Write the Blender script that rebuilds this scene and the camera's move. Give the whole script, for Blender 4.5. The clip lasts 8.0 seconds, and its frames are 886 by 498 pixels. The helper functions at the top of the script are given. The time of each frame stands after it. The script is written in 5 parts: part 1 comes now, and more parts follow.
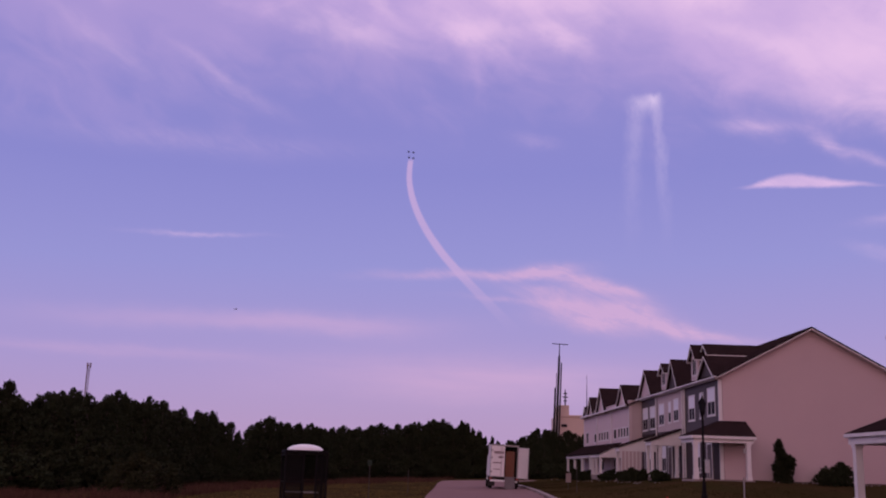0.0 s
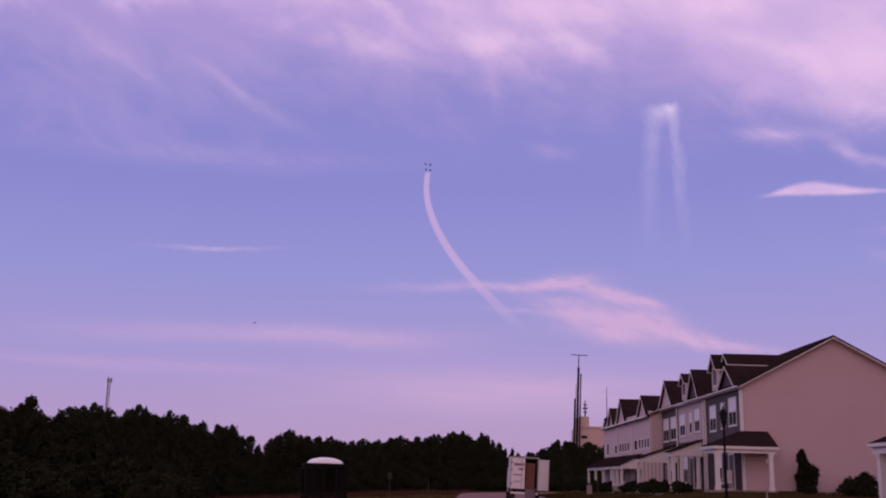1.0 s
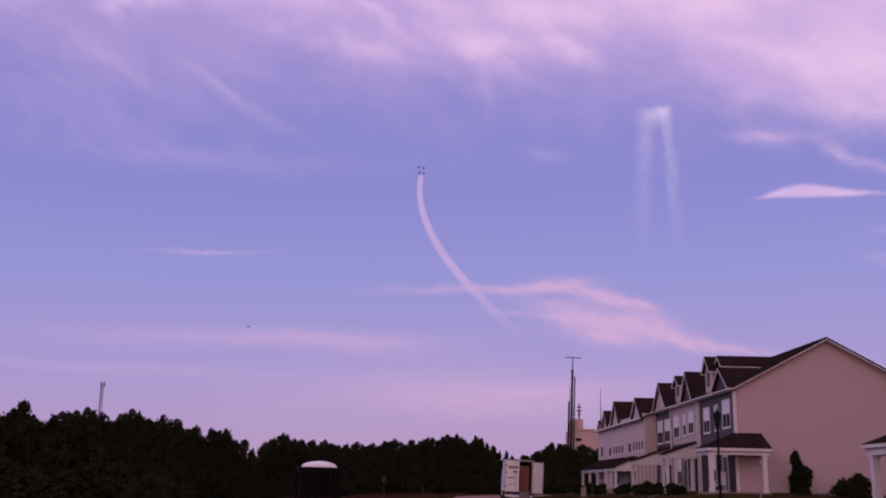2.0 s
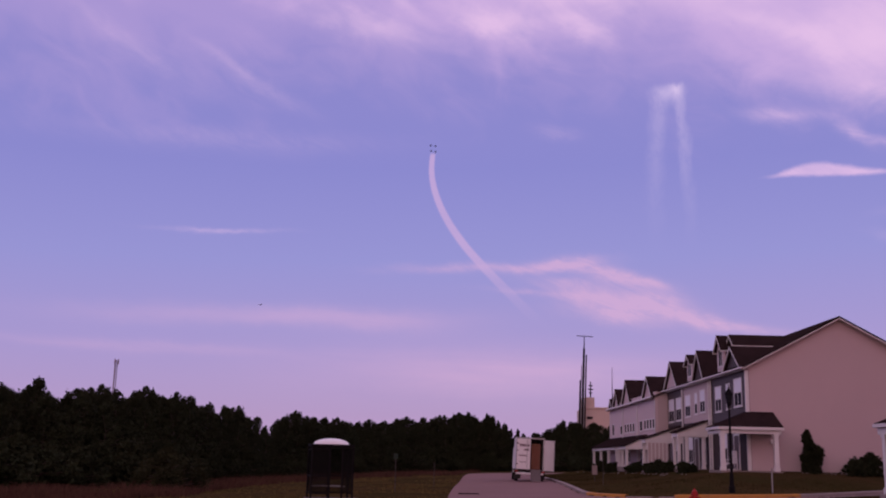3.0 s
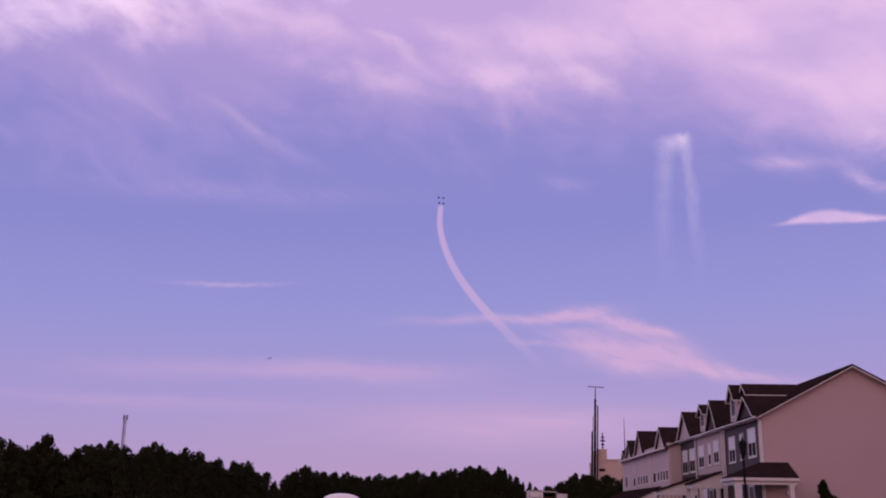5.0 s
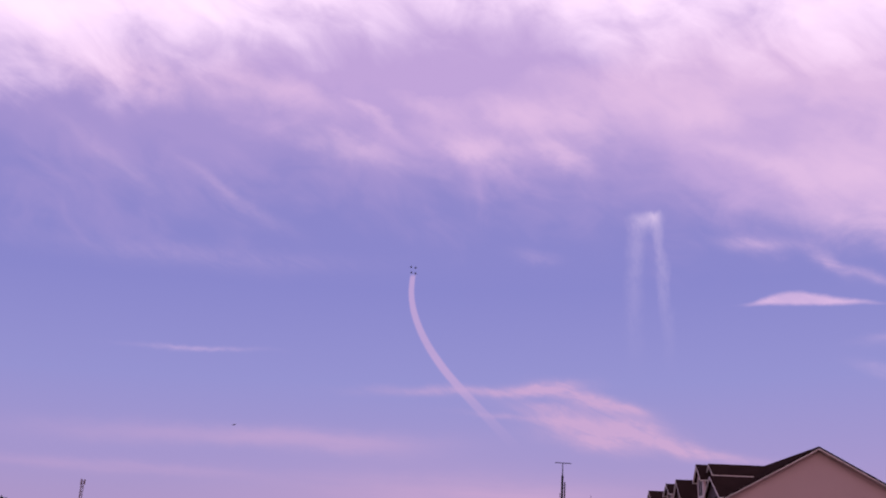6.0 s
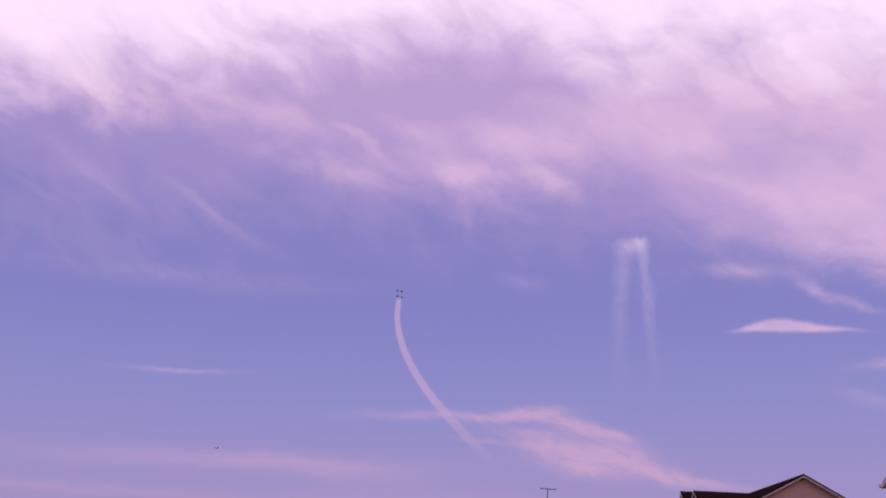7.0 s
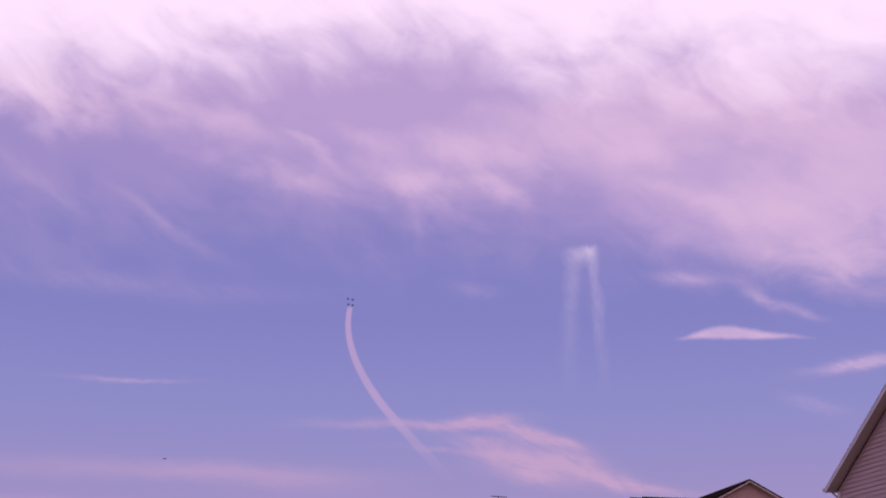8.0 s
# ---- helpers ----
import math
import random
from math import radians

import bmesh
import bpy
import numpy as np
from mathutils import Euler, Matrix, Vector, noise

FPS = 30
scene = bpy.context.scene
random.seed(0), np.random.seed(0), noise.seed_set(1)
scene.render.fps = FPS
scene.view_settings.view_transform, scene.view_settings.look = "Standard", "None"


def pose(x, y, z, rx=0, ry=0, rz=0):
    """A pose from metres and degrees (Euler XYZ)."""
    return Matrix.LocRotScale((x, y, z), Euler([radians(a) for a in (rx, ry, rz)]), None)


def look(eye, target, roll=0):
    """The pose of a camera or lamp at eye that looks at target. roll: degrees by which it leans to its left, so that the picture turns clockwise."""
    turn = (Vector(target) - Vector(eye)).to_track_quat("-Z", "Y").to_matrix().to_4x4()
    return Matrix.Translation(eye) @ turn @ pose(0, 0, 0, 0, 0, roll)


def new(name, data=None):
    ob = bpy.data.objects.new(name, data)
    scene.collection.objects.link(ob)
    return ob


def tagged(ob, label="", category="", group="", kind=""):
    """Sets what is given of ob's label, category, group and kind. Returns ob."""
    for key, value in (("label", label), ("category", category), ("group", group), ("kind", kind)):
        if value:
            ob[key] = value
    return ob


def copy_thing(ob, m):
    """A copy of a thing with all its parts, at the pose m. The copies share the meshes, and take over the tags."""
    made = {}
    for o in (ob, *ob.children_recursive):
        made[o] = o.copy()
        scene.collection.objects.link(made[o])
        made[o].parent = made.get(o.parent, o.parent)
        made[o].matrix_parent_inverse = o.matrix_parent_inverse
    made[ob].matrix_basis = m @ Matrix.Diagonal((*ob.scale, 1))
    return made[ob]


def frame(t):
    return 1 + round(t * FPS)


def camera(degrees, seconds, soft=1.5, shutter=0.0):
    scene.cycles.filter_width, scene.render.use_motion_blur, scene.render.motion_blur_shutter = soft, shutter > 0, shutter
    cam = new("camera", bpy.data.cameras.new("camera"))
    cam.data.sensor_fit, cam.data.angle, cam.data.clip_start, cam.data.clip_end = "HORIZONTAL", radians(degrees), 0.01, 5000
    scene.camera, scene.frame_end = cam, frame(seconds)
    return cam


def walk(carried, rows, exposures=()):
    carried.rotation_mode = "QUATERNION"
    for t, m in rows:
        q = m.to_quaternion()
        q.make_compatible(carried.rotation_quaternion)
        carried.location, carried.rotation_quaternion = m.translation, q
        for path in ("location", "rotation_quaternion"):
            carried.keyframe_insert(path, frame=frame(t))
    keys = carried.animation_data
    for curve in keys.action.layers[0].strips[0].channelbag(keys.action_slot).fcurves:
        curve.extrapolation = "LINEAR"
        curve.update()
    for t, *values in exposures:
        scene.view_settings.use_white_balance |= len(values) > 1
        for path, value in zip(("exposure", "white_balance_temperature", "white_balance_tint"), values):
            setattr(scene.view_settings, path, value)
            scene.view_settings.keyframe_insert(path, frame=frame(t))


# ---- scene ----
from mathutils.geometry import tessellate_polygon
from math import sin, cos, pi, exp, sqrt, atan2, tan

# camera: stands on one spot, 1.7 m above the street, and turns
EYE = (0.0, 0.0, 1.7)
cam = camera(48.05, 8.0, 2.0)
PATH = [
    # seconds, yaw, pitch, roll
    (0.0, -1.587, 12.395, -1.730),
    (0.5, -0.806, 13.023, -1.136),
    (1.0, -0.459, 13.048, -1.386),
    (1.2, -0.803, 12.857, -1.300),
    (2.5, -0.631, 13.413, -1.000),
    (3.0, -0.130, 11.979, -1.334),
    (3.5, 0.000, 11.750, -1.500),
    (4.0, 1.685, 12.219, -0.235),
    (4.5, 0.948, 13.462, 0.101),
    (4.7, 0.739, 13.784, -0.281),
    (5.8, -0.820, 18.780, -2.150),
    (6.0, -1.574, 19.036, -2.100),
    (6.5, -1.790, 20.097, -2.008),
    (7.0, -2.491, 20.451, -2.350),
    (7.5, -3.990, 20.861, -2.150),
    (8.0, -5.143, 21.003, -1.400),
]
walk(cam, [(t, pose(*EYE, 90 + p, r, w)) for t, w, p, r in PATH],
     [(0.0, 0.0), (4.5, 0.0), (5.8, -0.02), (6.6, -0.15), (8.0, -0.18)])


# ---------------------------------------------------------------- node helpers
class Val:
    """A socket with arithmetic."""
    def __init__(self, tree, sock):
        self.tree, self.sock = tree, sock

    def op(self, kind, *others, clamp=False):
        n = self.tree.nodes.new("ShaderNodeMath")
        n.operation, n.use_clamp = kind, clamp
        for i, o in enumerate((self, *others)):
            if isinstance(o, Val):
                self.tree.links.new(o.sock, n.inputs[i])
            else:
                n.inputs[i].default_value = o
        return Val(self.tree, n.outputs[0])

    def __add__(self, o): return self.op("ADD", o)
    def __sub__(self, o): return self.op("SUBTRACT", o)
    def __mul__(self, o): return self.op("MULTIPLY", o)
    def __truediv__(self, o): return self.op("DIVIDE", o)
    def clamp(self): return self.op("ADD", 0.0, clamp=True)

    def ramp(self, a, b):
        """0 at a, 1 at b, smooth."""
        n = self.tree.nodes.new("ShaderNodeMapRange")
        n.interpolation_type = "SMOOTHSTEP"
        self.tree.links.new(self.sock, n.inputs[0])
        for i, v in enumerate((a, b, 0.0, 1.0)):
            n.inputs[i + 1].default_value = v
        return Val(self.tree, n.outputs[0])


def nvec(tree, x, y, z=0.0):
    n = tree.nodes.new("ShaderNodeCombineXYZ")
    for i, o in enumerate((x, y, z)):
        if isinstance(o, Val):
            tree.links.new(o.sock, n.inputs[i])
        else:
            n.inputs[i].default_value = o
    return n.outputs[0]


def nnoise(tree, vec, scale=1.0, detail=4.0, rough=0.55, distort=0.0):
    n = tree.nodes.new("ShaderNodeTexNoise")
    n.inputs["Scale"].default_value, n.inputs["Detail"].default_value = scale, detail
    n.inputs["Roughness"].default_value, n.inputs["Distortion"].default_value = rough, distort
    if vec is not None:
        tree.links.new(vec, n.inputs["Vector"])
    return Val(tree, n.outputs[0])


def nmix(tree, fac, a, b):
    n = tree.nodes.new("ShaderNodeMix")
    n.data_type = "RGBA"
    for sock, o in ((n.inputs[0], fac), (n.inputs[6], a), (n.inputs[7], b)):
        if isinstance(o, Val):
            tree.links.new(o.sock, sock)
        elif isinstance(o, (int, float)):
            sock.default_value = o
        elif isinstance(o, tuple):
            sock.default_value = (*o, 1.0)
        else:
            tree.links.new(o, sock)
    return n.outputs[2]


def srgb(r, g, b):
    return tuple((c / 255 / 12.92 if c / 255 < 0.04045 else ((c / 255 + 0.055) / 1.055) ** 2.4) for c in (r, g, b))


# ---------------------------------------------------------------- world: dusk sky with high cloud
SUN_EL, SUN_AZ = 12.0, 200.0       # degrees; azimuth clockwise from +y
world = bpy.data.worlds.new("dusk_sky")
scene.world = world
world.use_nodes = True
wt = world.node_tree
wt.nodes.clear()
coord = wt.nodes.new("ShaderNodeTexCoord")
split = wt.nodes.new("ShaderNodeSeparateXYZ")
wt.links.new(coord.outputs["Generated"], split.inputs[0])
dx, dy, dz = (Val(wt, split.outputs[i]) for i in range(3))
LEAN = radians(1.5)                # the cloud layers lie a little aslant
dx, dz = dx * cos(LEAN) + dz * sin(LEAN), dz * cos(LEAN) - dx * sin(LEAN)
az = dx.op("ARCTAN2", dy) * (180 / pi)
el = dz.op("ARCSINE") * (180 / pi)

nishita = wt.nodes.new("ShaderNodeTexSky")
nishita.sky_type, nishita.sun_disc = "NISHITA", False
nishita.sun_elevation, nishita.sun_rotation = radians(SUN_EL), radians(SUN_AZ)

# warped coordinates give the clouds their torn edges
w1 = nnoise(wt, nvec(wt, az * 0.16, el * 0.24), 1.0, 7, 0.66) - 0.5
w2 = nnoise(wt, nvec(wt, az * 0.16, el * 0.24, 7.3), 1.0, 7, 0.66) - 0.5
ua, ue = az + w1 * 4.2, el + w2 * 2.6
la, le = az + w1 * 1.8, el + w2 * 1.3


def blob(a0, e0, sa, se, turn=0.0, u=ua, v=ue):
    c, s = cos(radians(turn)), sin(radians(turn))
    p = ((u - a0) * c + (v - e0) * s) / sa
    q = ((v - e0) * c - (u - a0) * s) / se
    return ((p * p + q * q) * -1.0).op("EXPONENT")


def heap(rows, u=ua, v=ue):
    """A sum of soft lobes (azimuth, elevation, length, height, turn, amount)."""
    total = None
    for a0, e0, sa, se, turn, amount in rows:
        one = blob(a0, e0, sa, se, turn, u, v) * amount
        total = total + one if total else one
    return total


def along(table):
    """An elevation that follows the azimuth, from a few (azimuth, elevation) knots."""
    n = wt.nodes.new("ShaderNodeValToRGB")
    wt.links.new(((az + 30.0) / 70.0).clamp().sock, n.inputs[0])
    n.color_ramp.interpolation = "B_SPLINE"
    while len(n.color_ramp.elements) < len(table):
        n.color_ramp.elements.new(0.5)
    for e, (a0, e0) in zip(n.color_ramp.elements, table):
        e.position, e.color = (a0 + 30) / 70, (e0 / 40, e0 / 40, e0 / 40, 1)
    return Val(wt, n.outputs[0]) * 40.0


def streaks(turn, long, short, seed, detail=6.0, rough=0.58, distort=0.4):
    c, s = cos(radians(turn)), sin(radians(turn))
    return nnoise(wt, nvec(wt, (az * c + el * s) / long, (el * c - az * s) / short, seed), 1.0, detail, rough, distort)


# clear sky by height: pale pink haze at the horizon, periwinkle above, dusk violet overhead
ramp = wt.nodes.new("ShaderNodeValToRGB")
wt.links.new(((el + 5.0) / 60.0).clamp().sock, ramp.inputs[0])
stops = ((0.0, srgb(180, 146, 188)), (0.12, srgb(178, 149, 194)), (0.19, srgb(165, 148, 205)), (0.27, srgb(149, 145, 209)),
         (0.36, srgb(137, 134, 204)), (0.47, srgb(140, 133, 202)), (0.70, srgb(150, 134, 202)), (1.0, srgb(92, 78, 130)))
while len(ramp.color_ramp.elements) < len(stops):
    ramp.color_ramp.elements.new(0.5)
for e, (at, col) in zip(ramp.color_ramp.elements, stops):
    e.position, e.color = at, (*col, 1)
sky = ramp.outputs[0]

fine = streaks(-26, 3.8, 2.1, 1.0, 7.0, 0.52, 0.8)
puff = streaks(-15, 6.0, 3.6, 4.0, 6.0, 0.54, 0.6)
broad = streaks(-12, 15.0, 7.0, 8.0, 3.0, 0.5, 0.4)
fibre = streaks(-34, 2.6, 0.8, 17.0, 6.0, 0.6, 0.9)
over = el.ramp(62.0, 42.0)
# thin veil under the bank
veil = (el - 17.8 - az.ramp(-12.0, 2.0) * 1.2 + (broad - 0.5) * 13.0 + (fine - 0.5) * 8.0 + az.ramp(-5.0, 20.0) * 3.0).ramp(0.0, 8.0) * over
sky = nmix(wt, veil * 0.52, sky, srgb(188, 160, 216))
# cirrus bank: a ragged lower edge, violet where it is thin
edge = along(((-30, 25.6), (-22, 26.0), (-16, 26.6), (-10, 26.6), (-5, 25.6), (0, 24.2), (5, 23.6), (9, 23.8), (12, 24.6), (16, 22.4), (20, 20.0), (25, 18.8), (32, 16.6)))
depth = el - edge + (puff - 0.5) * 6.5 + (fine - 0.5) * 3.4
bank = depth.ramp(-1.6, 2.6) * over
sky = nmix(wt, bank * 0.76, sky, srgb(202, 170, 222))
# brighter torn lobes in it
pocket = heap(((-1.6, 29.2, 3.2, 0.9, -10, 0.75), (4.2, 30.8, 4.2, 1.2, 4, 0.95), (-5.0, 28.2, 2.5, 0.7, -15, 0.4), (10.5, 29.3, 2.4, 0.6, -10, 0.4), (24.0, 25.4, 3.2, 0.6, -24, 0.45))) * (puff * 1.2 + 0.4)
lobes = heap(((3.6, 24.9, 2.3, 0.7, -14, 0.95), (5.6, 26.6, 2.4, 0.9, -20, 0.85), (9.4, 26.2, 2.6, 1.0, -15, 0.95), (8.3, 24.3, 1.8, 0.5, -22, 0.7),
              (17.9, 26.1, 1.7, 0.9, -12, 1.0), (13.5, 27.6, 4.4, 1.7, -12, 0.95), (-4.9, 24.6, 3.2, 0.7, -12, 0.38), (0.5, 27.4, 2.2, 0.7, -20, 0.5),
              (-10.0, 27.8, 3.8, 0.9, -12, 0.6), (-18.5, 27.6, 4.2, 1.1, -4, 0.9), (21.5, 28.4, 6.5, 2.2, -8, 1.0), (29.0, 24.0, 6.0, 3.6, -10, 1.0),
              (25.5, 21.7, 4.0, 0.7, -14, 0.7), (20.6, 22.8, 4.0, 0.6, -22, 0.5), (29.0, 19.0, 5.0, 1.0, -10, 0.7)))
lobes = lobes + blob(-3.4, 26.7, 2.2, 0.42, -36) * 0.4
lump = ((lobes - pocket) * ((fine - 0.5) * 1.9 + (fibre - 0.5) * 0.6 + (puff - 0.5) * 1.8 + 1.0)).op("MAXIMUM", 0.0)
lump = ((lump * -1.5).op("EXPONENT") * -1.0 + 1.0) * over
sky = nmix(wt, lump * 0.92, sky, srgb(234, 196, 233))
# the white of the thick cloud above
rim = along(((-30, 27.2), (-22, 28.2), (-15, 29.8), (-9, 31.4), (-2, 32.8), (5, 33.4), (9, 31.6), (14, 31.0), (20, 30.8), (27, 29.6), (33, 28.4)))
glow = (el - rim + (puff - 0.5) * 5.0 + (fine - 0.5) * 4.0).ramp(-3.4, 3.4) * over
sky = nmix(wt, glow * (pocket * -0.45 + 1.0).clamp(), sky, (1.16, 0.89, 1.14))
# rosy bands low over the trees and the torn cloud behind the houses
low = streaks(-3, 14.0, 1.6, 9.0)
band = (heap(((-10.5, 8.0, 9.0, 0.55, 0, 0.8), (-4.0, 7.8, 4.5, 0.6, -3, 0.75), (-17.0, 6.1, 7.0, 0.3, -2, 0.6), (3.0, 4.9, 10.0, 1.3, 0, 1.0)), la, le) * (low * 1.5 - 0.05)).clamp()
torn = streaks(-24, 2.4, 0.75, 13.0, 7.0, 0.62, 0.8)
cloud = (heap(((2.2, 10.85, 4.2, 0.24, 0, 0.6), (6.8, 10.95, 2.3, 0.36, 3, 1.0), (9.3, 10.4, 2.0, 0.42, -16, 1.0), (11.6, 9.8, 1.5, 0.32, -14, 0.9),
               (9.0, 9.0, 2.6, 0.5, -12, 1.0), (12.4, 8.6, 2.0, 0.6, -16, 1.1), (10.6, 8.0, 2.8, 0.5, -8, 0.95), (14.6, 7.55, 2.4, 0.36, -15, 0.9),
               (17.2, 7.0, 2.4, 0.26, -8, 0.7), (5.4, 9.4, 2.4, 0.16, -4, 0.4), (7.5, 9.9, 2.2, 0.3, -6, 0.45)), la, le) * (torn * 2.1 - 0.2)).clamp()
sky = nmix(wt, (band * 0.56 + cloud * 0.68).clamp(), sky, srgb(220, 174, 212))
# a small bright lens of cloud, flat below and humped above, and a few faint wisps
ta, te = az + w1 * 1.2, el + w2 * 0.7
base = (ta - 18.5) * -0.075 + 15.26
thick = ((((ta - 21.8) / 1.9) * ((ta - 21.8) / 1.9) * -1.0).op("EXPONENT") * 0.44 + 0.34) * ta.ramp(17.8, 20.6) * ta.ramp(27.4, 23.8)
lens = ta.ramp(17.9, 19.2) * ta.ramp(27.4, 25.6) * (te - base).ramp(-0.12, 0.16) * (base + thick - te).ramp(-0.05, 0.3) * ((torn - 0.5) * 0.8 + 1.0)
wisp = (heap(((-12.6, 12.8, 2.8, 0.13, 0, 0.6), (7.0, 18.6, 1.2, 0.35, -10, 0.35), (20.3, 18.5, 2.1, 0.36, -8, 0.85), (23.7, 17.2, 1.0, 0.36, -42, 0.85), (25.5, 16.3, 1.3, 0.3, -25, 0.7),
              (28.8, 13.15, 2.4, 0.28, 5, 1.6), (-12.9, 22.2, 2.0, 0.24, -28, 0.42), (-18.5, 22.8, 3.6, 0.5, -26, 0.4), (-10.5, 20.8, 2.6, 0.4, -24, 0.3),
              (-13.0, 17.9, 8.0, 0.6, 0, 0.25), (25.8, 11.2, 1.4, 0.3, -20, 0.4)), la, le) * (torn * 2.2 - 0.3)).clamp()
sky = nmix(wt, (lens * 0.82 + wisp * 0.62).clamp(), sky, srgb(222, 186, 228))
# the jets' smoke drifting with the high cloud: a fresh curved trail, and an old hoop that is dissolving
e12 = el - 12.0 + w2 * 0.1
bend = (((e12 * -0.00025 + 0.00575) * e12 + 0.05852) * e12 + -0.82105) * e12 + 1.59193
across = (az - bend + w1 * 0.12).op("ABSOLUTE") * (el.ramp(7.0, 14.0) * 0.3 + 0.7)
wide = el.ramp(17.6, 11.0) * 0.15 + 0.18
fresh = (across / wide).ramp(1.15, 0.55) * el.ramp(7.2, 12.5) * (el - 17.45).ramp(0.12, -0.12) * ((torn - 0.5) * 0.5 + 1.0)
sky = nmix(wt, (fresh * 0.78).clamp(), sky, srgb(198, 166, 214))
f1 = nnoise(wt, nvec(wt, az * 1.3, el * 0.55, 21.0), 1.0, 6, 0.62) - 0.5
f2 = nnoise(wt, nvec(wt, az * 1.6, el * 1.1, 27.0), 1.0, 6, 0.62) - 0.5
ha = az + f1 * 0.9 - 0.22
leg_l = (ha - 12.35 - el.ramp(14.0, 20.8) * 0.55).op("ABSOLUTE").ramp(0.8, 0.0) * 0.8
leg_r = (ha - 14.35 + el.ramp(12.0, 20.5) * 0.28).op("ABSOLUTE").ramp(0.55, 0.0)
hoop = (leg_l + leg_r) * el.ramp(11.0, 20.3) * (el + f2 * 0.8).ramp(20.95, 20.5) * (f2 * 2.6 + 0.95).clamp()
cap = (blob(13.78, 20.4, 0.60, 0.52, 0, az + f2 * 0.9, el + f1 * 0.7) + blob(13.9, 20.55, 0.28, 0.4, 0, ha, el + f2 * 0.5) * 0.6) * (el + f2 * 0.5).ramp(21.0, 20.7)
sky = nmix(wt, (hoop * 0.30 + cap * 0.50).clamp(), sky, srgb(216, 194, 234))
# the sunset side, behind: warm rose along the horizon
rose = (dy * -1.0).ramp(0.0, 0.9) * el.ramp(55.0, 12.0)
sky = nmix(wt, rose * 0.85, sky, srgb(236, 158, 172))

bg1, bg2, addw = (wt.nodes.new("ShaderNodeBackground"), wt.nodes.new("ShaderNodeBackground"), wt.nodes.new("ShaderNodeAddShader"))
wt.links.new(sky, bg1.inputs[0])
bg1.inputs[1].default_value = 1.0
wt.links.new(nishita.outputs[0], bg2.inputs[0])
bg2.inputs[1].default_value = 0.004
wt.links.new(bg1.outputs[0], addw.inputs[0])
wt.links.new(bg2.outputs[0], addw.inputs[1])
wout = wt.nodes.new("ShaderNodeOutputWorld")
wt.links.new(addw.outputs[0], wout.inputs[0])

sun = new("sun", bpy.data.lights.new("sun", "SUN"))
sun.data.energy, sun.data.angle, sun.data.color = 0.25, radians(30), (1.0, 0.76, 0.74)
sun.matrix_world = look((0, 0, 0), (-sin(radians(SUN_AZ)) * cos(radians(SUN_EL)), -cos(radians(SUN_AZ)) * cos(radians(SUN_EL)), -sin(radians(SUN_EL))))


# ---------------------------------------------------------------- materials
def material(name, base, other=None, rough=0.7, scale=3.0, fine_scale=40.0, bump=0.15, metal=0.0, amount=0.5, island=0.0, spec=0.3, bands=None):
    """Base colour varied at two scales; island: variation from piece to piece; bands: (axis, spacing, depth) of shallow courses."""
    m = bpy.data.materials.new(name)
    m.use_nodes = True
    t = m.node_tree
    b = t.nodes["Principled BSDF"]
    other = other or tuple(c * 0.6 for c in base)
    pos = t.nodes.new("ShaderNodeTexCoord").outputs["Object"]
    large, small = nnoise(t, pos, scale, 4, 0.6), nnoise(t, pos, fine_scale, 3, 0.6)
    fac = ((large - 0.5) * (2.2 * amount) + (small - 0.5) * (1.4 * amount) + 0.4).clamp()
    col = nmix(t, fac, base, other)
    if island:
        g = t.nodes.new("ShaderNodeNewGeometry")
        o = t.nodes.new("ShaderNodeObjectInfo")
        rnd = Val(t, g.outputs["Random Per Island"]) * 0.7 + Val(t, o.outputs["Random"]) * 0.3
        hsv = t.nodes.new("ShaderNodeHueSaturation")
        t.links.new((rnd * (2 * island) + (1 - island)).sock, hsv.inputs["Value"])
        t.links.new(((rnd * 0.06) + 0.47).sock, hsv.inputs["Hue"])
        t.links.new(col, hsv.inputs["Color"])
        col = hsv.outputs[0]
    t.links.new(col, b.inputs["Base Color"])
    t.links.new((small * 0.2 + (rough - 0.1)).clamp().sock, b.inputs["Roughness"])
    b.inputs["Metallic"].default_value = metal
    b.inputs["Specular IOR Level"].default_value = spec
    height = small
    if bands:
        axis, spacing, depth = bands
        sp = t.nodes.new("ShaderNodeSeparateXYZ")
        t.links.new(pos, sp.inputs[0])
        height = (Val(t, sp.outputs[axis]) / spacing).op("FRACT") * -depth + small * 0.1
    if bump:
        bn = t.nodes.new("ShaderNodeBump")
        bn.inputs["Strength"].default_value, bn.inputs["Distance"].default_value = bump, 0.02
        t.links.new(height.sock, bn.inputs["Height"])
        t.links.new(bn.outputs[0], b.inputs["Normal"])
    return m


def glass_material(name, tint=(0.02, 0.02, 0.024)):
    m = bpy.data.materials.new(name)
    m.use_nodes = True
    b = m.node_tree.nodes["Principled BSDF"]
    b.inputs["Base Color"].default_value = (*tint, 1)
    b.inputs["Roughness"].default_value = 0.06
    b.inputs["Specular IOR Level"].default_value = 0.12
    b.inputs["IOR"].default_value = 1.08
    return m


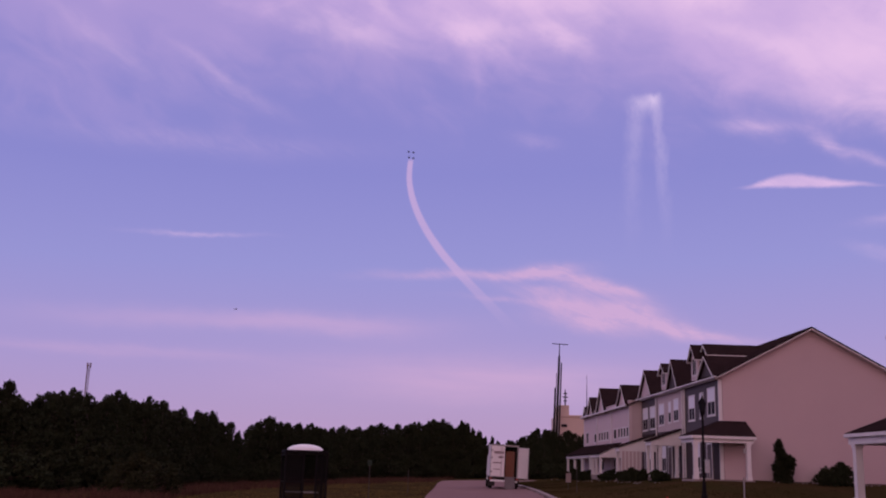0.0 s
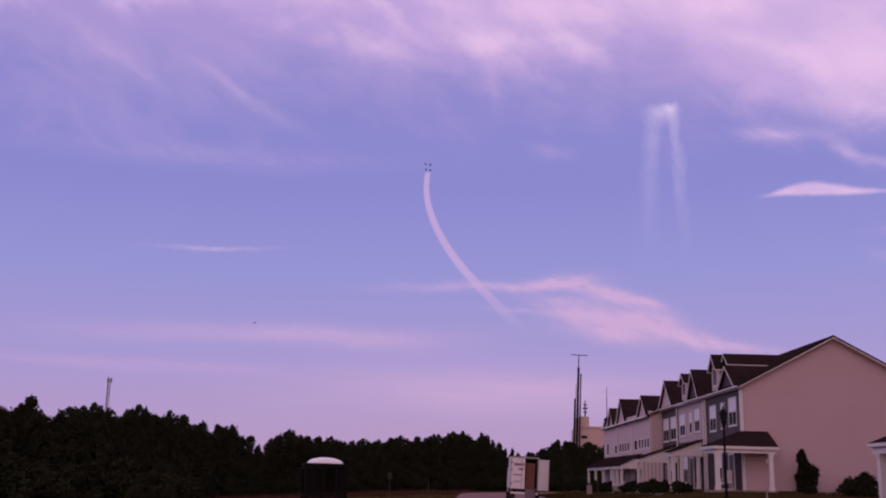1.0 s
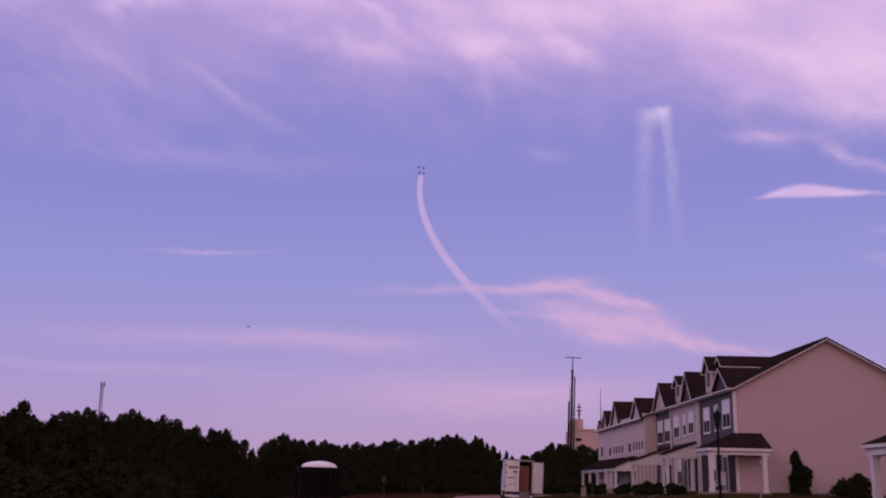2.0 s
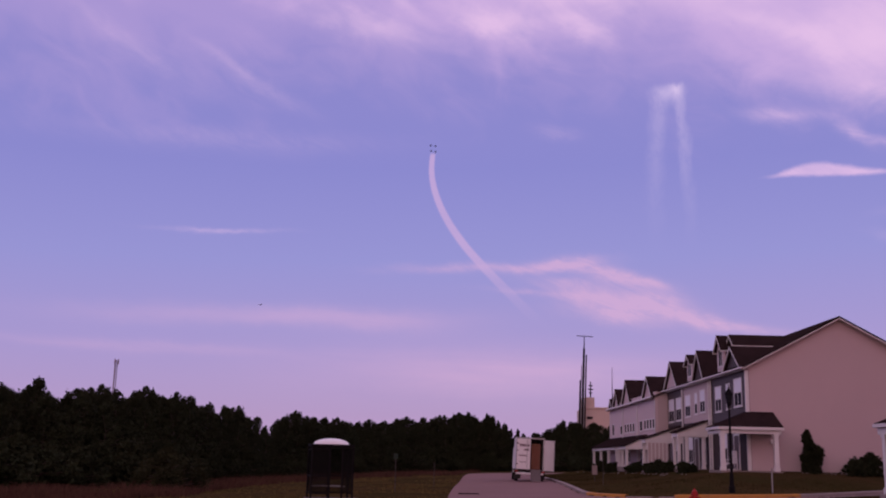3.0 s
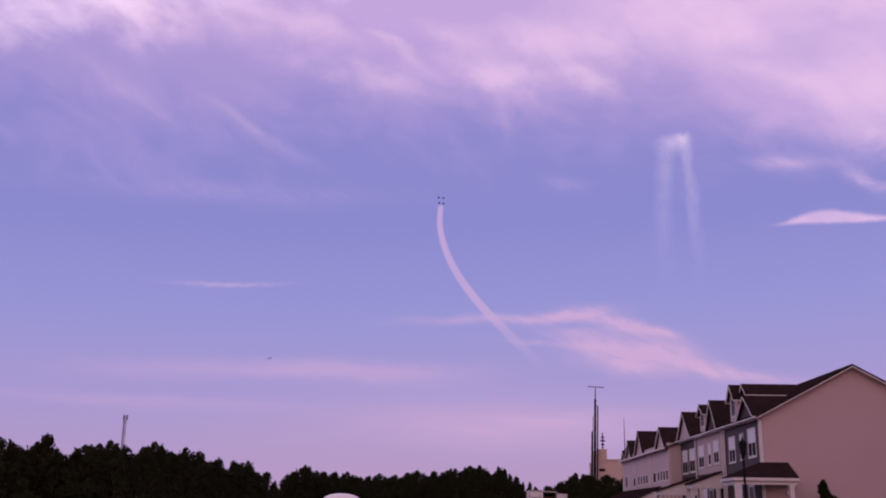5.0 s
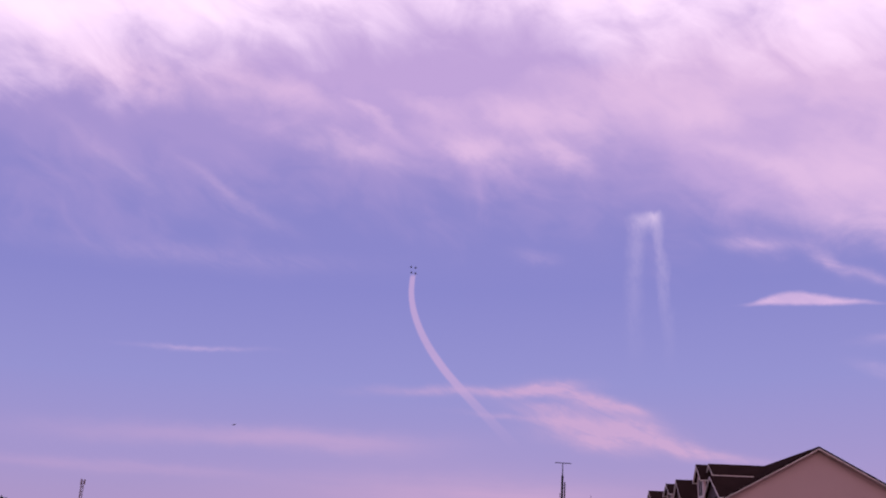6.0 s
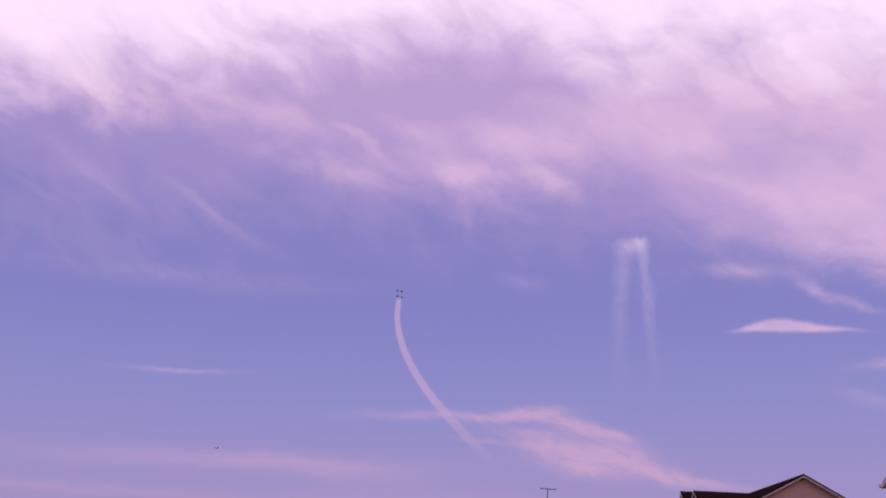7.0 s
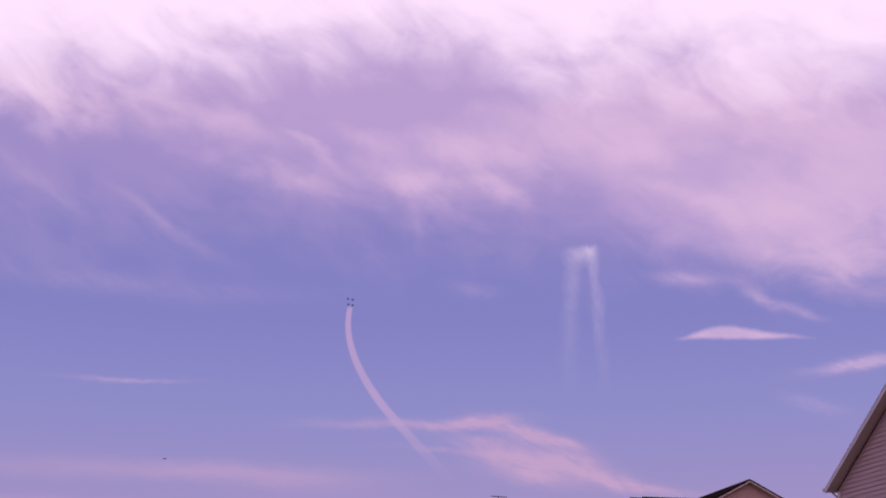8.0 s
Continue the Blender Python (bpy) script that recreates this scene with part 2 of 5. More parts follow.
BEIGE = material("beige_vinyl_siding", (0.49, 0.375, 0.375), (0.43, 0.335, 0.335), 0.55, 0.5, 18, 0.2, amount=0.35, spec=0.15)
CREAM = material("cream_vinyl_siding", (0.46, 0.37, 0.36), (0.40, 0.32, 0.31), 0.55, 0.6, 20, 0.4, amount=0.35, bands=(2, 0.13, 0.6), spec=0.15)
WHITE_SIDING = material("white_vinyl_siding", (0.56, 0.445, 0.45), (0.48, 0.385, 0.385), 0.55, 0.6, 20, 0.4, amount=0.35, bands=(2, 0.13, 0.6), spec=0.15)
SLATE = material("slate_blue_siding", (0.076, 0.060, 0.063), (0.056, 0.045, 0.048), 0.55, 0.6, 20, 0.4, amount=0.4, bands=(2, 0.13, 0.6), spec=0.12)
BATTEN = material("cream_board_siding", (0.47, 0.375, 0.365), (0.40, 0.32, 0.31), 0.55, 0.8, 22, 0.2, amount=0.35, spec=0.15)
TRIM = material("white_painted_trim", (0.66, 0.63, 0.62), (0.52, 0.49, 0.48), 0.45, 1.5, 30, 0.08, amount=0.3)
SHINGLE = material("brown_asphalt_shingle", (0.030, 0.019, 0.019), (0.018, 0.012, 0.012), 0.95, 1.2, 14, 0.5, amount=0.8, bands=(1, 0.9, 0.2), spec=0.0)
GLASS = glass_material("dark_window_glass")
BLIND = material("white_window_blind", (0.70, 0.70, 0.74), (0.60, 0.60, 0.64), 0.35, 2, 30, 0.1, amount=0.3, spec=0.6, bands=(2, 0.05, 0.5))
DOOR = material("dark_painted_door", (0.06, 0.035, 0.035), None, 0.4, 2, 30, 0.1)
ASPHALT = material("worn_asphalt", (0.235, 0.142, 0.132), (0.170, 0.103, 0.098), 0.9, 0.25, 25, 0.25, amount=0.6, spec=0.06)
CONCRETE = material("pale_concrete", (0.28, 0.225, 0.21), (0.20, 0.16, 0.15), 0.85, 0.6, 20, 0.25, amount=0.5, spec=0.06)
WORN_PAD = material("worn_concrete_pad", (0.15, 0.115, 0.105), (0.10, 0.08, 0.072), 0.9, 0.8, 20, 0.25, amount=0.6, spec=0.05)
YELLOW = material("yellow_kerb_paint", (0.50, 0.22, 0.03), (0.30, 0.15, 0.06), 0.6, 1.4, 18, 0.2, amount=0.7, spec=0.15)
GRASS = material("dry_lawn", (0.034, 0.028, 0.010), (0.060, 0.037, 0.018), 0.95, 0.22, 3.5, 0.6, amount=1.0, spec=0.0)
BLADE = material("red_brown_tall_grass", (0.078, 0.038, 0.029), (0.045, 0.025, 0.017), 0.9, 0.3, 6, 0.0, amount=0.8, island=0.4, spec=0.0)
LAWN_BLADE = material("lawn_blades", (0.032, 0.028, 0.009), (0.052, 0.034, 0.015), 0.9, 0.3, 6, 0.0, amount=0.8, island=0.4, spec=0.0)
VERGE_BLADE = material("verge_blades", (0.084, 0.064, 0.023), (0.118, 0.074, 0.034), 0.9, 0.3, 6, 0.0, amount=0.8, island=0.4, spec=0.0)
LEAF = material("dark_green_leaves", (0.028, 0.033, 0.016), (0.013, 0.016, 0.008), 0.8, 0.4, 5, 0.0, amount=0.7, island=0.25, spec=0.02)
OLIVE = material("olive_shrub_leaves", (0.032, 0.034, 0.016), (0.019, 0.021, 0.010), 0.85, 0.5, 5, 0.0, amount=0.7, island=0.25, spec=0.02)
# ground-floor siding under the porches: their deep shade is painted into the colour
SHADED_WALL = material("porch_shaded_siding", (0.050, 0.037, 0.037), (0.035, 0.027, 0.027), 0.6, 0.6, 20, 0.4, amount=0.4, spec=0.08, bands=(2, 0.13, 0.6))
BARK = material("grey_brown_bark", (0.08, 0.06, 0.05), (0.045, 0.035, 0.03), 0.9, 4, 30, 0.5, spec=0.0)
BLACK = material("black_painted_metal", (0.008, 0.007, 0.008), (0.012, 0.011, 0.011), 0.8, 6, 40, 0.05, metal=0.0, spec=0.05)
SMOKED = glass_material("smoked_panel", (0.012, 0.011, 0.012))
SMOKED.node_tree.nodes["Principled BSDF"].inputs["Alpha"].default_value = 0.34
SMOKED.node_tree.nodes["Principled BSDF"].inputs["Specular IOR Level"].default_value = 0.05
SMOKED.node_tree.nodes["Principled BSDF"].inputs["IOR"].default_value = 1.15
DOME = material("white_dome_plastic", (0.82, 0.82, 0.82), (0.74, 0.74, 0.74), 0.35, 3, 30, 0.05, amount=0.25)
GALV = material("galvanised_steel", (0.30, 0.29, 0.29), (0.2, 0.19, 0.19), 0.5, 8, 50, 0.1, metal=0.5)
RED = material("red_hydrant_paint", (0.35, 0.02, 0.02), (0.22, 0.015, 0.015), 0.45, 6, 40, 0.1, spec=0.2)


# ---------------------------------------------------------------- mesh helpers
def mesh_of(bm, name, mat, smooth=False):
    me = bpy.data.meshes.new(name)
    bmesh.ops.recalc_face_normals(bm, faces=bm.faces)
    bm.to_mesh(me)
    bm.free()
    me.materials.append(mat)
    if smooth:
        for p in me.polygons:
            p.use_smooth = True
    return me


def part(name, bm, mat, parent=None, label="", smooth=False):
    ob = new(name, mesh_of(bm, name, mat, smooth))
    if parent:
        ob.parent = parent
    if label:
        tagged(ob, label)
    return ob


def thing(name, place, label, category, group="", kind=""):
    ob = new(name)
    ob.matrix_world = place if isinstance(place, Matrix) else pose(*place)
    ob.empty_display_size = 0.2
    return tagged(ob, label, category, group, kind)


def box(bm, x0, y0, z0, x1, y1, z1, m=None):
    vs = [bm.verts.new((x, y, z)) for z in (z0, z1) for y in (y0, y1) for x in (x0, x1)]
    for f in ((0, 2, 3, 1), (4, 5, 7, 6), (0, 1, 5, 4), (2, 6, 7, 3), (0, 4, 6, 2), (1, 3, 7, 5)):
        bm.faces.new([vs[i] for i in f])
    if m is not None:
        for v in vs:
            v.co = m @ v.co
    return vs


def bevelled(bm, width=0.01, segments=1):
    bmesh.ops.bevel(bm, geom=bm.edges[:], offset=width, segments=segments, affect="EDGES", profile=0.5)
    return bm


def boxed(*dims, bevel=0.0):
    bm = bmesh.new()
    box(bm, *dims)
    return bevelled(bm, bevel) if bevel else bm


def prism(bm, poly, axis, a, b):
    """A polygon of 2D points drawn out along an axis from a to b."""
    def at(p, q):
        return {"x": (q, p[0], p[1]), "y": (p[0], q, p[1]), "z": (p[0], p[1], q)}[axis]
    lo, hi = [bm.verts.new(at(p, a)) for p in poly], [bm.verts.new(at(p, b)) for p in poly]
    bm.faces.new(lo[::-1])
    bm.faces.new(hi)
    for i in range(len(poly)):
        j = (i + 1) % len(poly)
        bm.faces.new((lo[i], lo[j], hi[j], hi[i]))


def slab(bm, quad, thick):
    """A plate: four (or three) top corners and a thickness downwards."""
    top = [bm.verts.new(p) for p in quad]
    low = [bm.verts.new((p[0], p[1], p[2] - thick)) for p in quad]
    bm.faces.new(top)
    bm.faces.new(low[::-1])
    for i in range(len(quad)):
        j = (i + 1) % len(quad)
        bm.faces.new((top[j], top[i], low[i], low[j]))


def lathe(bm, profile, sides=12, m=None):
    """Profile of (radius, height) turned round z."""
    rings = []
    for r, z in profile:
        rings.append([bm.verts.new((r * cos(2 * pi * i / sides), r * sin(2 * pi * i / sides), z)) for i in range(sides)])
    for a, b in zip(rings, rings[1:]):
        for i in range(sides):
            j = (i + 1) % sides
            bm.faces.new((a[i], a[j], b[j], b[i]))
    bm.faces.new(rings[0][::-1])
    bm.faces.new(rings[-1])
    if m is not None:
        for ring in rings:
            for v in ring:
                v.co = m @ v.co


def tube(bm, a, b, r0, r1=None, sides=8):
    a, b = Vector(a), Vector(b)
    d = b - a
    m = Matrix.Translation(a) @ d.to_track_quat("Z", "Y").to_matrix().to_4x4()
    lathe(bm, ((r0, 0), (r0 if r1 is None else r1, d.length)), sides, m)


# ---------------------------------------------------------------- the lie of the land
def lerp_table(x, table):
    for (x0, y0), (x1, y1) in zip(table, table[1:]):
        if x <= x1:
            return y0 + (y1 - y0) * max(0.0, (x - x0) / (x1 - x0))
    return table[-1][1]


def smooth(a, b, x):
    t = min(1.0, max(0.0, (x - a) / (b - a)))
    return t * t * (3 - 2 * t)


# right-hand kerb of the street, far block and near block, each as a line from far to near
KERB_FAR = [(60, 117), (16, 116), (11, 113), (9.9, 106), (9.14, 84.6), (8.48, 71), (7.6, 58), (7.2, 52), (7.3, 48.8), (8.2, 46.7), (10.0, 45.8), (13, 45.6), (16.2, 46.0), (19, 48.0), (23, 51.2), (30, 53.2), (80, 54.5)]
KERB_NEAR = [(80, 48.5), (30, 50.4), (24, 48.4), (19.5, 45.2), (15, 41.4), (11.5, 37.6), (9.4, 36.0), (8.0, 34.8), (7.45, 32.6), (7.3, 29), (7.4, 10), (7.4, -40)]
ROAD_LEFT = [(0.2, -40), (0.25, 37.5), (0.64, 58), (1.5, 80), (3.2, 122), (4.6, 129), (9, 132.5), (60, 134)]


def rounded(line, n=6):
    """A smooth line through the points."""
    pts = [Vector((*p, 0)) for p in line]
    way = [(pts[min(i + 1, len(pts) - 1)] - pts[max(i - 1, 0)]).normalized() for i in range(len(pts))]
    out = []
    for i in range(len(pts) - 1):
        a, b = pts[i], pts[i + 1]
        span = (b - a).length
        for k in range(n):
            t = k / n
            out.append(a * (2 * t ** 3 - 3 * t * t + 1) + way[i] * span * (t ** 3 - 2 * t * t + t) + b * (3 * t * t - 2 * t ** 3) + way[i + 1] * span * (t ** 3 - t * t))
    return out + [pts[-1]]


def signed(line, x, y):
    """Distance to a line; positive to the left of its way."""
    best, sign = 1e9, 1
    for a, b in zip(line, line[1:]):
        dx_, dy_ = b.x - a.x, b.y - a.y
        l2 = dx_ * dx_ + dy_ * dy_
        t = min(1, max(0, ((x - a.x) * dx_ + (y - a.y) * dy_) / l2))
        ex, ey = x - a.x - t * dx_, y - a.y - t * dy_
        d = ex * ex + ey * ey
        if d < best:
            best, sign = d, (1 if dx_ * ey - dy_ * ex > 0 else -1)
    return sqrt(best) * sign


KF, KN, RL = rounded(KERB_FAR), rounded(KERB_NEAR), rounded(ROAD_LEFT)


def slope(x):
    """The site falls gently to the left."""
    return 0.0262 * min(90.0, max(-60.0, x))


def land(x, y):
    """Height of the ground."""
    z = 0.03 * noise.noise(Vector((x * 0.06, y * 0.06, 0))) + 0.02
    if 0 < x < 90 and -45 < y < 140:
        far, near, left = signed(KF, x, y), signed(KN, x, y), signed(RL, x, y)
        s = max(far, near, left)
        rise = 0.0
        if far > 0:
            rise = 0.90 * smooth(0.4, 10.5, far)
        elif near > 0:
            rise = 0.25 * smooth(0.5, 8, near)
        z = -0.08 + 0.20 * smooth(-0.1, 0.15, s) + rise if max(far, near) > left else -0.08 + 0.1 * smooth(-0.1, 0.4, s)
    return z + slope(x)


def ticks(fine0, fine1, step, mid0, mid1, midstep, far):
    t = list(np.arange(fine0, fine1, step)) + list(np.arange(mid0, fine0, midstep)) + list(np.arange(fine1, mid1, midstep))
    g = 1.0
    while mid1 + g < far:
        t += [mid1 + g, mid0 - g]
        g *= 1.7
    return sorted(set(round(float(v), 3) for v in t + [far, -far]))


def ground_sheet():
    xs, ys = ticks(-0.6, 24, 0.4, -60, 62, 2.5, 4900), ticks(30, 62, 0.4, -44, 142, 1.6, 4900)
    verts = [(x, y, land(x, y)) for y in ys for x in xs]
    n = len(xs)
    faces = [(j * n + i, j * n + i + 1, (j + 1) * n + i + 1, (j + 1) * n + i) for j in range(len(ys) - 1) for i in range(n - 1)]
    me = bpy.data.meshes.new("ground")
    me.from_pydata(verts, [], faces)
    me.materials.append(GRASS)
    for p in me.polygons:
        p.use_smooth = True
    return tagged(new("ground", me), "dry brownish-green grass ground reaching to the horizon", "ground", kind="structure")


def polygon_sheet(name, outline, z, mat, label, category):
    tris = tessellate_polygon([[Vector((p.x, p.y, 0)) for p in outline]])
    me = bpy.data.meshes.new(name)
    me.from_pydata([(p.x, p.y, z + slope(p.x)) for p in outline], [], [tuple(t) for t in tris])
    me.materials.append(mat)
    return tagged(new(name, me), label, category, kind="structure")


def kerb_strip(name, line, width, height, mat, label):
    bm = bmesh.new()
    rows = []
    for i, p in enumerate(line):
        d = (line[min(i + 1, len(line) - 1)] - line[max(i - 1, 0)]).normalized()
        nrm = Vector((-d.y, d.x, 0))
        rows.append([bm.verts.new(p + nrm * o + Vector((0, 0, z + slope(p.x)))) for o, z in ((-0.04, -0.1), (-0.04, height - 0.03), (0.0, height), (width, height), (width, -0.1))])
    for a, b in zip(rows, rows[1:]):
        for i in range(4):
            bm.faces.new((a[i], a[i + 1], b[i + 1], b[i]))
    return tagged(part(name, bm, mat), label, "kerb", kind="structure")


ground_sheet()
polygon_sheet("road", KF + KN + RL, 0.0, ASPHALT, "worn grey asphalt street with a side street", "road")


def cut(line, keep):
    return [p for p in line if keep(p)]


kerb_strip("kerb", cut(KF, lambda p: p.y > 49.6 and p.x < 60 and not (p.x > 17 and p.y < 100)), 0.24, 0.14, CONCRETE, "pale concrete kerb along the lawn")
kerb_strip("kerb", [p for p in KF if p.y < 50.2 and p.x < 8.5], 0.22, 0.145, YELLOW, "yellow painted kerb at the street corner")
kerb_strip("kerb", [p for p in KF if p.y < 50 and 8.2 < p.x < 10.6], 0.22, 0.05, CONCRETE, "pale concrete dropped kerb")
kerb_strip("kerb", [p for p in KF if p.y < 50 and 10.4 < p.x < 16.7], 0.22, 0.145, YELLOW, "yellow painted kerb along the side street")
kerb_strip("kerb", [p for p in KF if p.y < 60 and p.x > 16.1], 0.22, 0.14, CONCRETE, "pale concrete kerb along the side street")
kerb_strip("kerb", cut(KN, lambda p: p.x > 11.4), 0.22, 0.14, CONCRETE, "pale concrete kerb of the near block")
kerb_strip("kerb", cut(KN, lambda p: p.x < 9.6 and p.y > 31), 0.22, 0.145, YELLOW, "yellow painted kerb beside the hydrant")
kerb_strip("kerb", cut(KN, lambda p: 9.3 < p.x < 11.6), 0.22, 0.05, CONCRETE, "pale concrete dropped kerb at the path")
kerb_strip("kerb", cut(KN, lambda p: p.y < 31.6), 0.22, 0.14, CONCRETE, "pale concrete kerb of the near block")


def path_strip(name, line, width, label):
    """A concrete footpath laid on the ground."""
    bm = bmesh.new()
    rows = []
    for i, p in enumerate(line):
        d = (line[min(i + 1, len(line) - 1)] - line[max(i - 1, 0)]).normalized()
        nrm = Vector((-d.y, d.x, 0)) * width / 2
        rows.append([bm.verts.new((q.x, q.y, land(q.x, q.y) + 0.03)) for q in (p - nrm, p - nrm * 0.33, p + nrm * 0.33, p + nrm)])
    for a, b in zip(rows, rows[1:]):
        for i in range(3):
            bm.faces.new((a[i], a[i + 1], b[i + 1], b[i]))
    return tagged(part(name, bm, CONCRETE), label, "footpath", kind="structure")


path_strip("pavement", rounded([(10.6, 36.4), (10.9, 34.0), (10.6, 29.0), (10.3, 10.0)], 12), 1.5, "pale concrete footpath at the near corner")


# ---------------------------------------------------------------- town houses
FX = 18.2          # front wall of the row
RIDGE_X, RIDGE_Z, EAVE_Z, EAVE_X = 23.9, 10.78, 7.69, 18.1
SLOPE = (RIDGE_Z - EAVE_Z) / (RIDGE_X - EAVE_X)
BASE_Z = 1.45


def holed_wall(x, thick, y0, y1, z0, z1, holes):
    """A wall in the plane x, facing -x, with openings (y0, y1, z0, z1) cut right through."""
    ys = sorted({y0, y1, *[v for h in holes for v in h[:2]]})
    zs = sorted({z0, z1, *[v for h in holes for v in h[2:]]})
    bm = bmesh.new()
    vs = {}

    def solid(i, j):
        if not (0 <= i < len(ys) - 1 and 0 <= j < len(zs) - 1):
            return False
        cy, cz = (ys[i] + ys[i + 1]) / 2, (zs[j] + zs[j + 1]) / 2
        return not any(h[0] < cy < h[1] and h[2] < cz < h[3] for h in holes)

    def v(i, j, k):
        if (i, j, k) not in vs:
            vs[i, j, k] = bm.verts.new((x + k * thick, ys[i], zs[j]))
        return vs[i, j, k]

    for i in range(len(ys) - 1):
        for j in range(len(zs) - 1):
            if not solid(i, j):
                continue
            bm.faces.new((v(i, j, 0), v(i, j + 1, 0), v(i + 1, j + 1, 0), v(i + 1, j, 0)))
            bm.faces.new((v(i, j, 1), v(i + 1, j, 1), v(i + 1, j + 1, 1), v(i, j + 1, 1)))
            if not solid(i - 1, j):
                bm.faces.new((v(i, j, 0), v(i, j, 1), v(i, j + 1, 1), v(i, j + 1, 0)))
            if not solid(i + 1, j):
                bm.faces.new((v(i + 1, j, 0), v(i + 1, j + 1, 0), v(i + 1, j + 1, 1), v(i + 1, j, 1)))
            if not solid(i, j - 1):
                bm.faces.new((v(i, j, 0), v(i + 1, j, 0), v(i + 1, j, 1), v(i, j, 1)))
            if not solid(i, j + 1):
                bm.faces.new((v(i, j + 1, 0), v(i, j + 1, 1), v(i + 1, j + 1, 1), v(i + 1, j + 1, 0)))
    return bm


def sash_window(house, x, y0, y1, z0, z1, lights=2, blind=True, trim=0.09):
    """A window in a front wall: white frame just proud of the wall, sill, a lower sash with mullions, a blind behind the upper one."""
    bm = bmesh.new()
    for d in ((y0 - trim, z0 - trim, y0, z1 + trim), (y1, z0 - trim, y1 + trim, z1 + trim), (y0, z1, y1, z1 + trim), (y0, z0 - trim, y1, z0)):
        box(bm, x - 0.022, d[0], d[1], x + 0.08, d[2], d[3])
    frame_ = part("window", bm, TRIM, house)
    zm = (z0 + z1) / 2 if blind else z1
    if blind:
        part("meeting_rail", boxed(x - 0.016, y0, zm - 0.03, x + 0.03, y1, zm + 0.03), TRIM, frame_)
    for i in range(1, lights):
        ym = y0 + (y1 - y0) * i / lights
        part("mullion", boxed(x - 0.014, ym - 0.03, z0, x + 0.03, ym + 0.03, zm - (0.03 if blind else 0)), TRIM, frame_)
    part("sill", boxed(x - 0.06, y0 - trim - 0.03, z0 - trim - 0.05, x + 0.02, y1 + trim + 0.03, z0 - trim), TRIM, frame_)
    part("pane", boxed(x - 0.006, y0, z0, x + 0.01, y1, zm), GLASS, frame_)
    if blind:
        part("blind", boxed(x - 0.006, y0, zm, x + 0.01, y1, z1), BLIND, frame_, "white blind behind the upper sash")
    return frame_


def front_gable(house, yc, half, z_apex, z_base, x=FX, face=WHITE_SIDING, over=0.25):
    """A gable that stands on the front wall; its ridge runs back into the main roof."""
    xf = x - over
    bm = bmesh.new()
    prism(bm, [(yc - half, z_base), (yc + half, z_base), (yc, z_apex)], "x", x - 0.02, x + 0.2)
    part("gable_wall", bm, face, house)
    s = (z_apex - z_base) / half
    zr = z_apex + 0.12
    xr = EAVE_X + (zr - EAVE_Z) / SLOPE + 0.1
    zl = z_base - 0.1
    hl = (zr - zl) / s
    xl = EAVE_X + (zl - EAVE_Z) / SLOPE + 0.1
    bm = bmesh.new()
    for sgn in (-1, 1):
        slab(bm, [(xf, yc, zr), (xf, yc + sgn * hl, zl), (max(xl, xf + 0.1), yc + sgn * hl, zl), (xr, yc, zr)], 0.07)
    part("gable_roof", bm, SHINGLE, house)
    bm = bmesh.new()
    for sgn in (-1, 1):
        prism(bm, [(yc, zr - 0.06), (yc, zr - 0.17), (yc + sgn * (hl - 0.1), zl - 0.1), (yc + sgn * hl, zl - 0.05)], "x", xf - 0.02, xf + 0.05)
    part("rake_board", bm, TRIM, house)


def dormer(house, yc, half, z_eave, z_apex, x, lights=2, side=SHINGLE, face=WHITE_SIDING, z_low=7.5):
    """A gabled dormer on the front roof slope."""
    xe = EAVE_X + (z_eave - EAVE_Z) / SLOPE
    bm = bmesh.new()
    prism(bm, [(yc - half, z_low), (yc + half, z_low), (yc + half, z_eave), (yc, z_apex - 0.08), (yc - half, z_eave)], "x", x, x + 0.15)
    part("dormer_front", bm, face, house)
    for sgn in (-1, 1):
        bm = bmesh.new()
        prism(bm, [(x + 0.15, z_low), (xe, z_eave), (x + 0.15, z_eave)], "y", yc + sgn * half, yc + sgn * (half - 0.1))
        part("dormer_cheek", bm, side, house)
    s = (z_apex - z_eave) / half
    hl, zl = half + 0.2, z_eave - 0.2 * s
    xr, xl = EAVE_X + (z_apex - EAVE_Z) / SLOPE + 0.1, EAVE_X + (zl - EAVE_Z) / SLOPE + 0.1
    bm = bmesh.new()
    for sgn in (-1, 1):
        slab(bm, [(x - 0.25, yc, z_apex), (x - 0.25, yc + sgn * hl, zl), (xl, yc + sgn * hl, zl), (xr, yc, z_apex)], 0.07)
    part("dormer_roof", bm, SHINGLE, house)
    bm = bmesh.new()
    for sgn in (-1, 1):
        prism(bm, [(yc, z_apex - 0.06), (yc, z_apex - 0.18), (yc + sgn * hl, zl - 0.16), (yc + sgn * hl, zl - 0.05)], "x", x - 0.27, x - 0.2)
        box(bm, x - 0.2, yc + sgn * hl - 0.02, zl - 0.14, xl, yc + sgn * hl + 0.03, zl - 0.06)
    part("dormer_trim", bm, TRIM, house)
    if lights:
        w = half * 0.55
        sash_window(house, x, yc - w, yc + w, z_low + 0.35, z_eave - 0.15, lights, blind=False, trim=0.06)


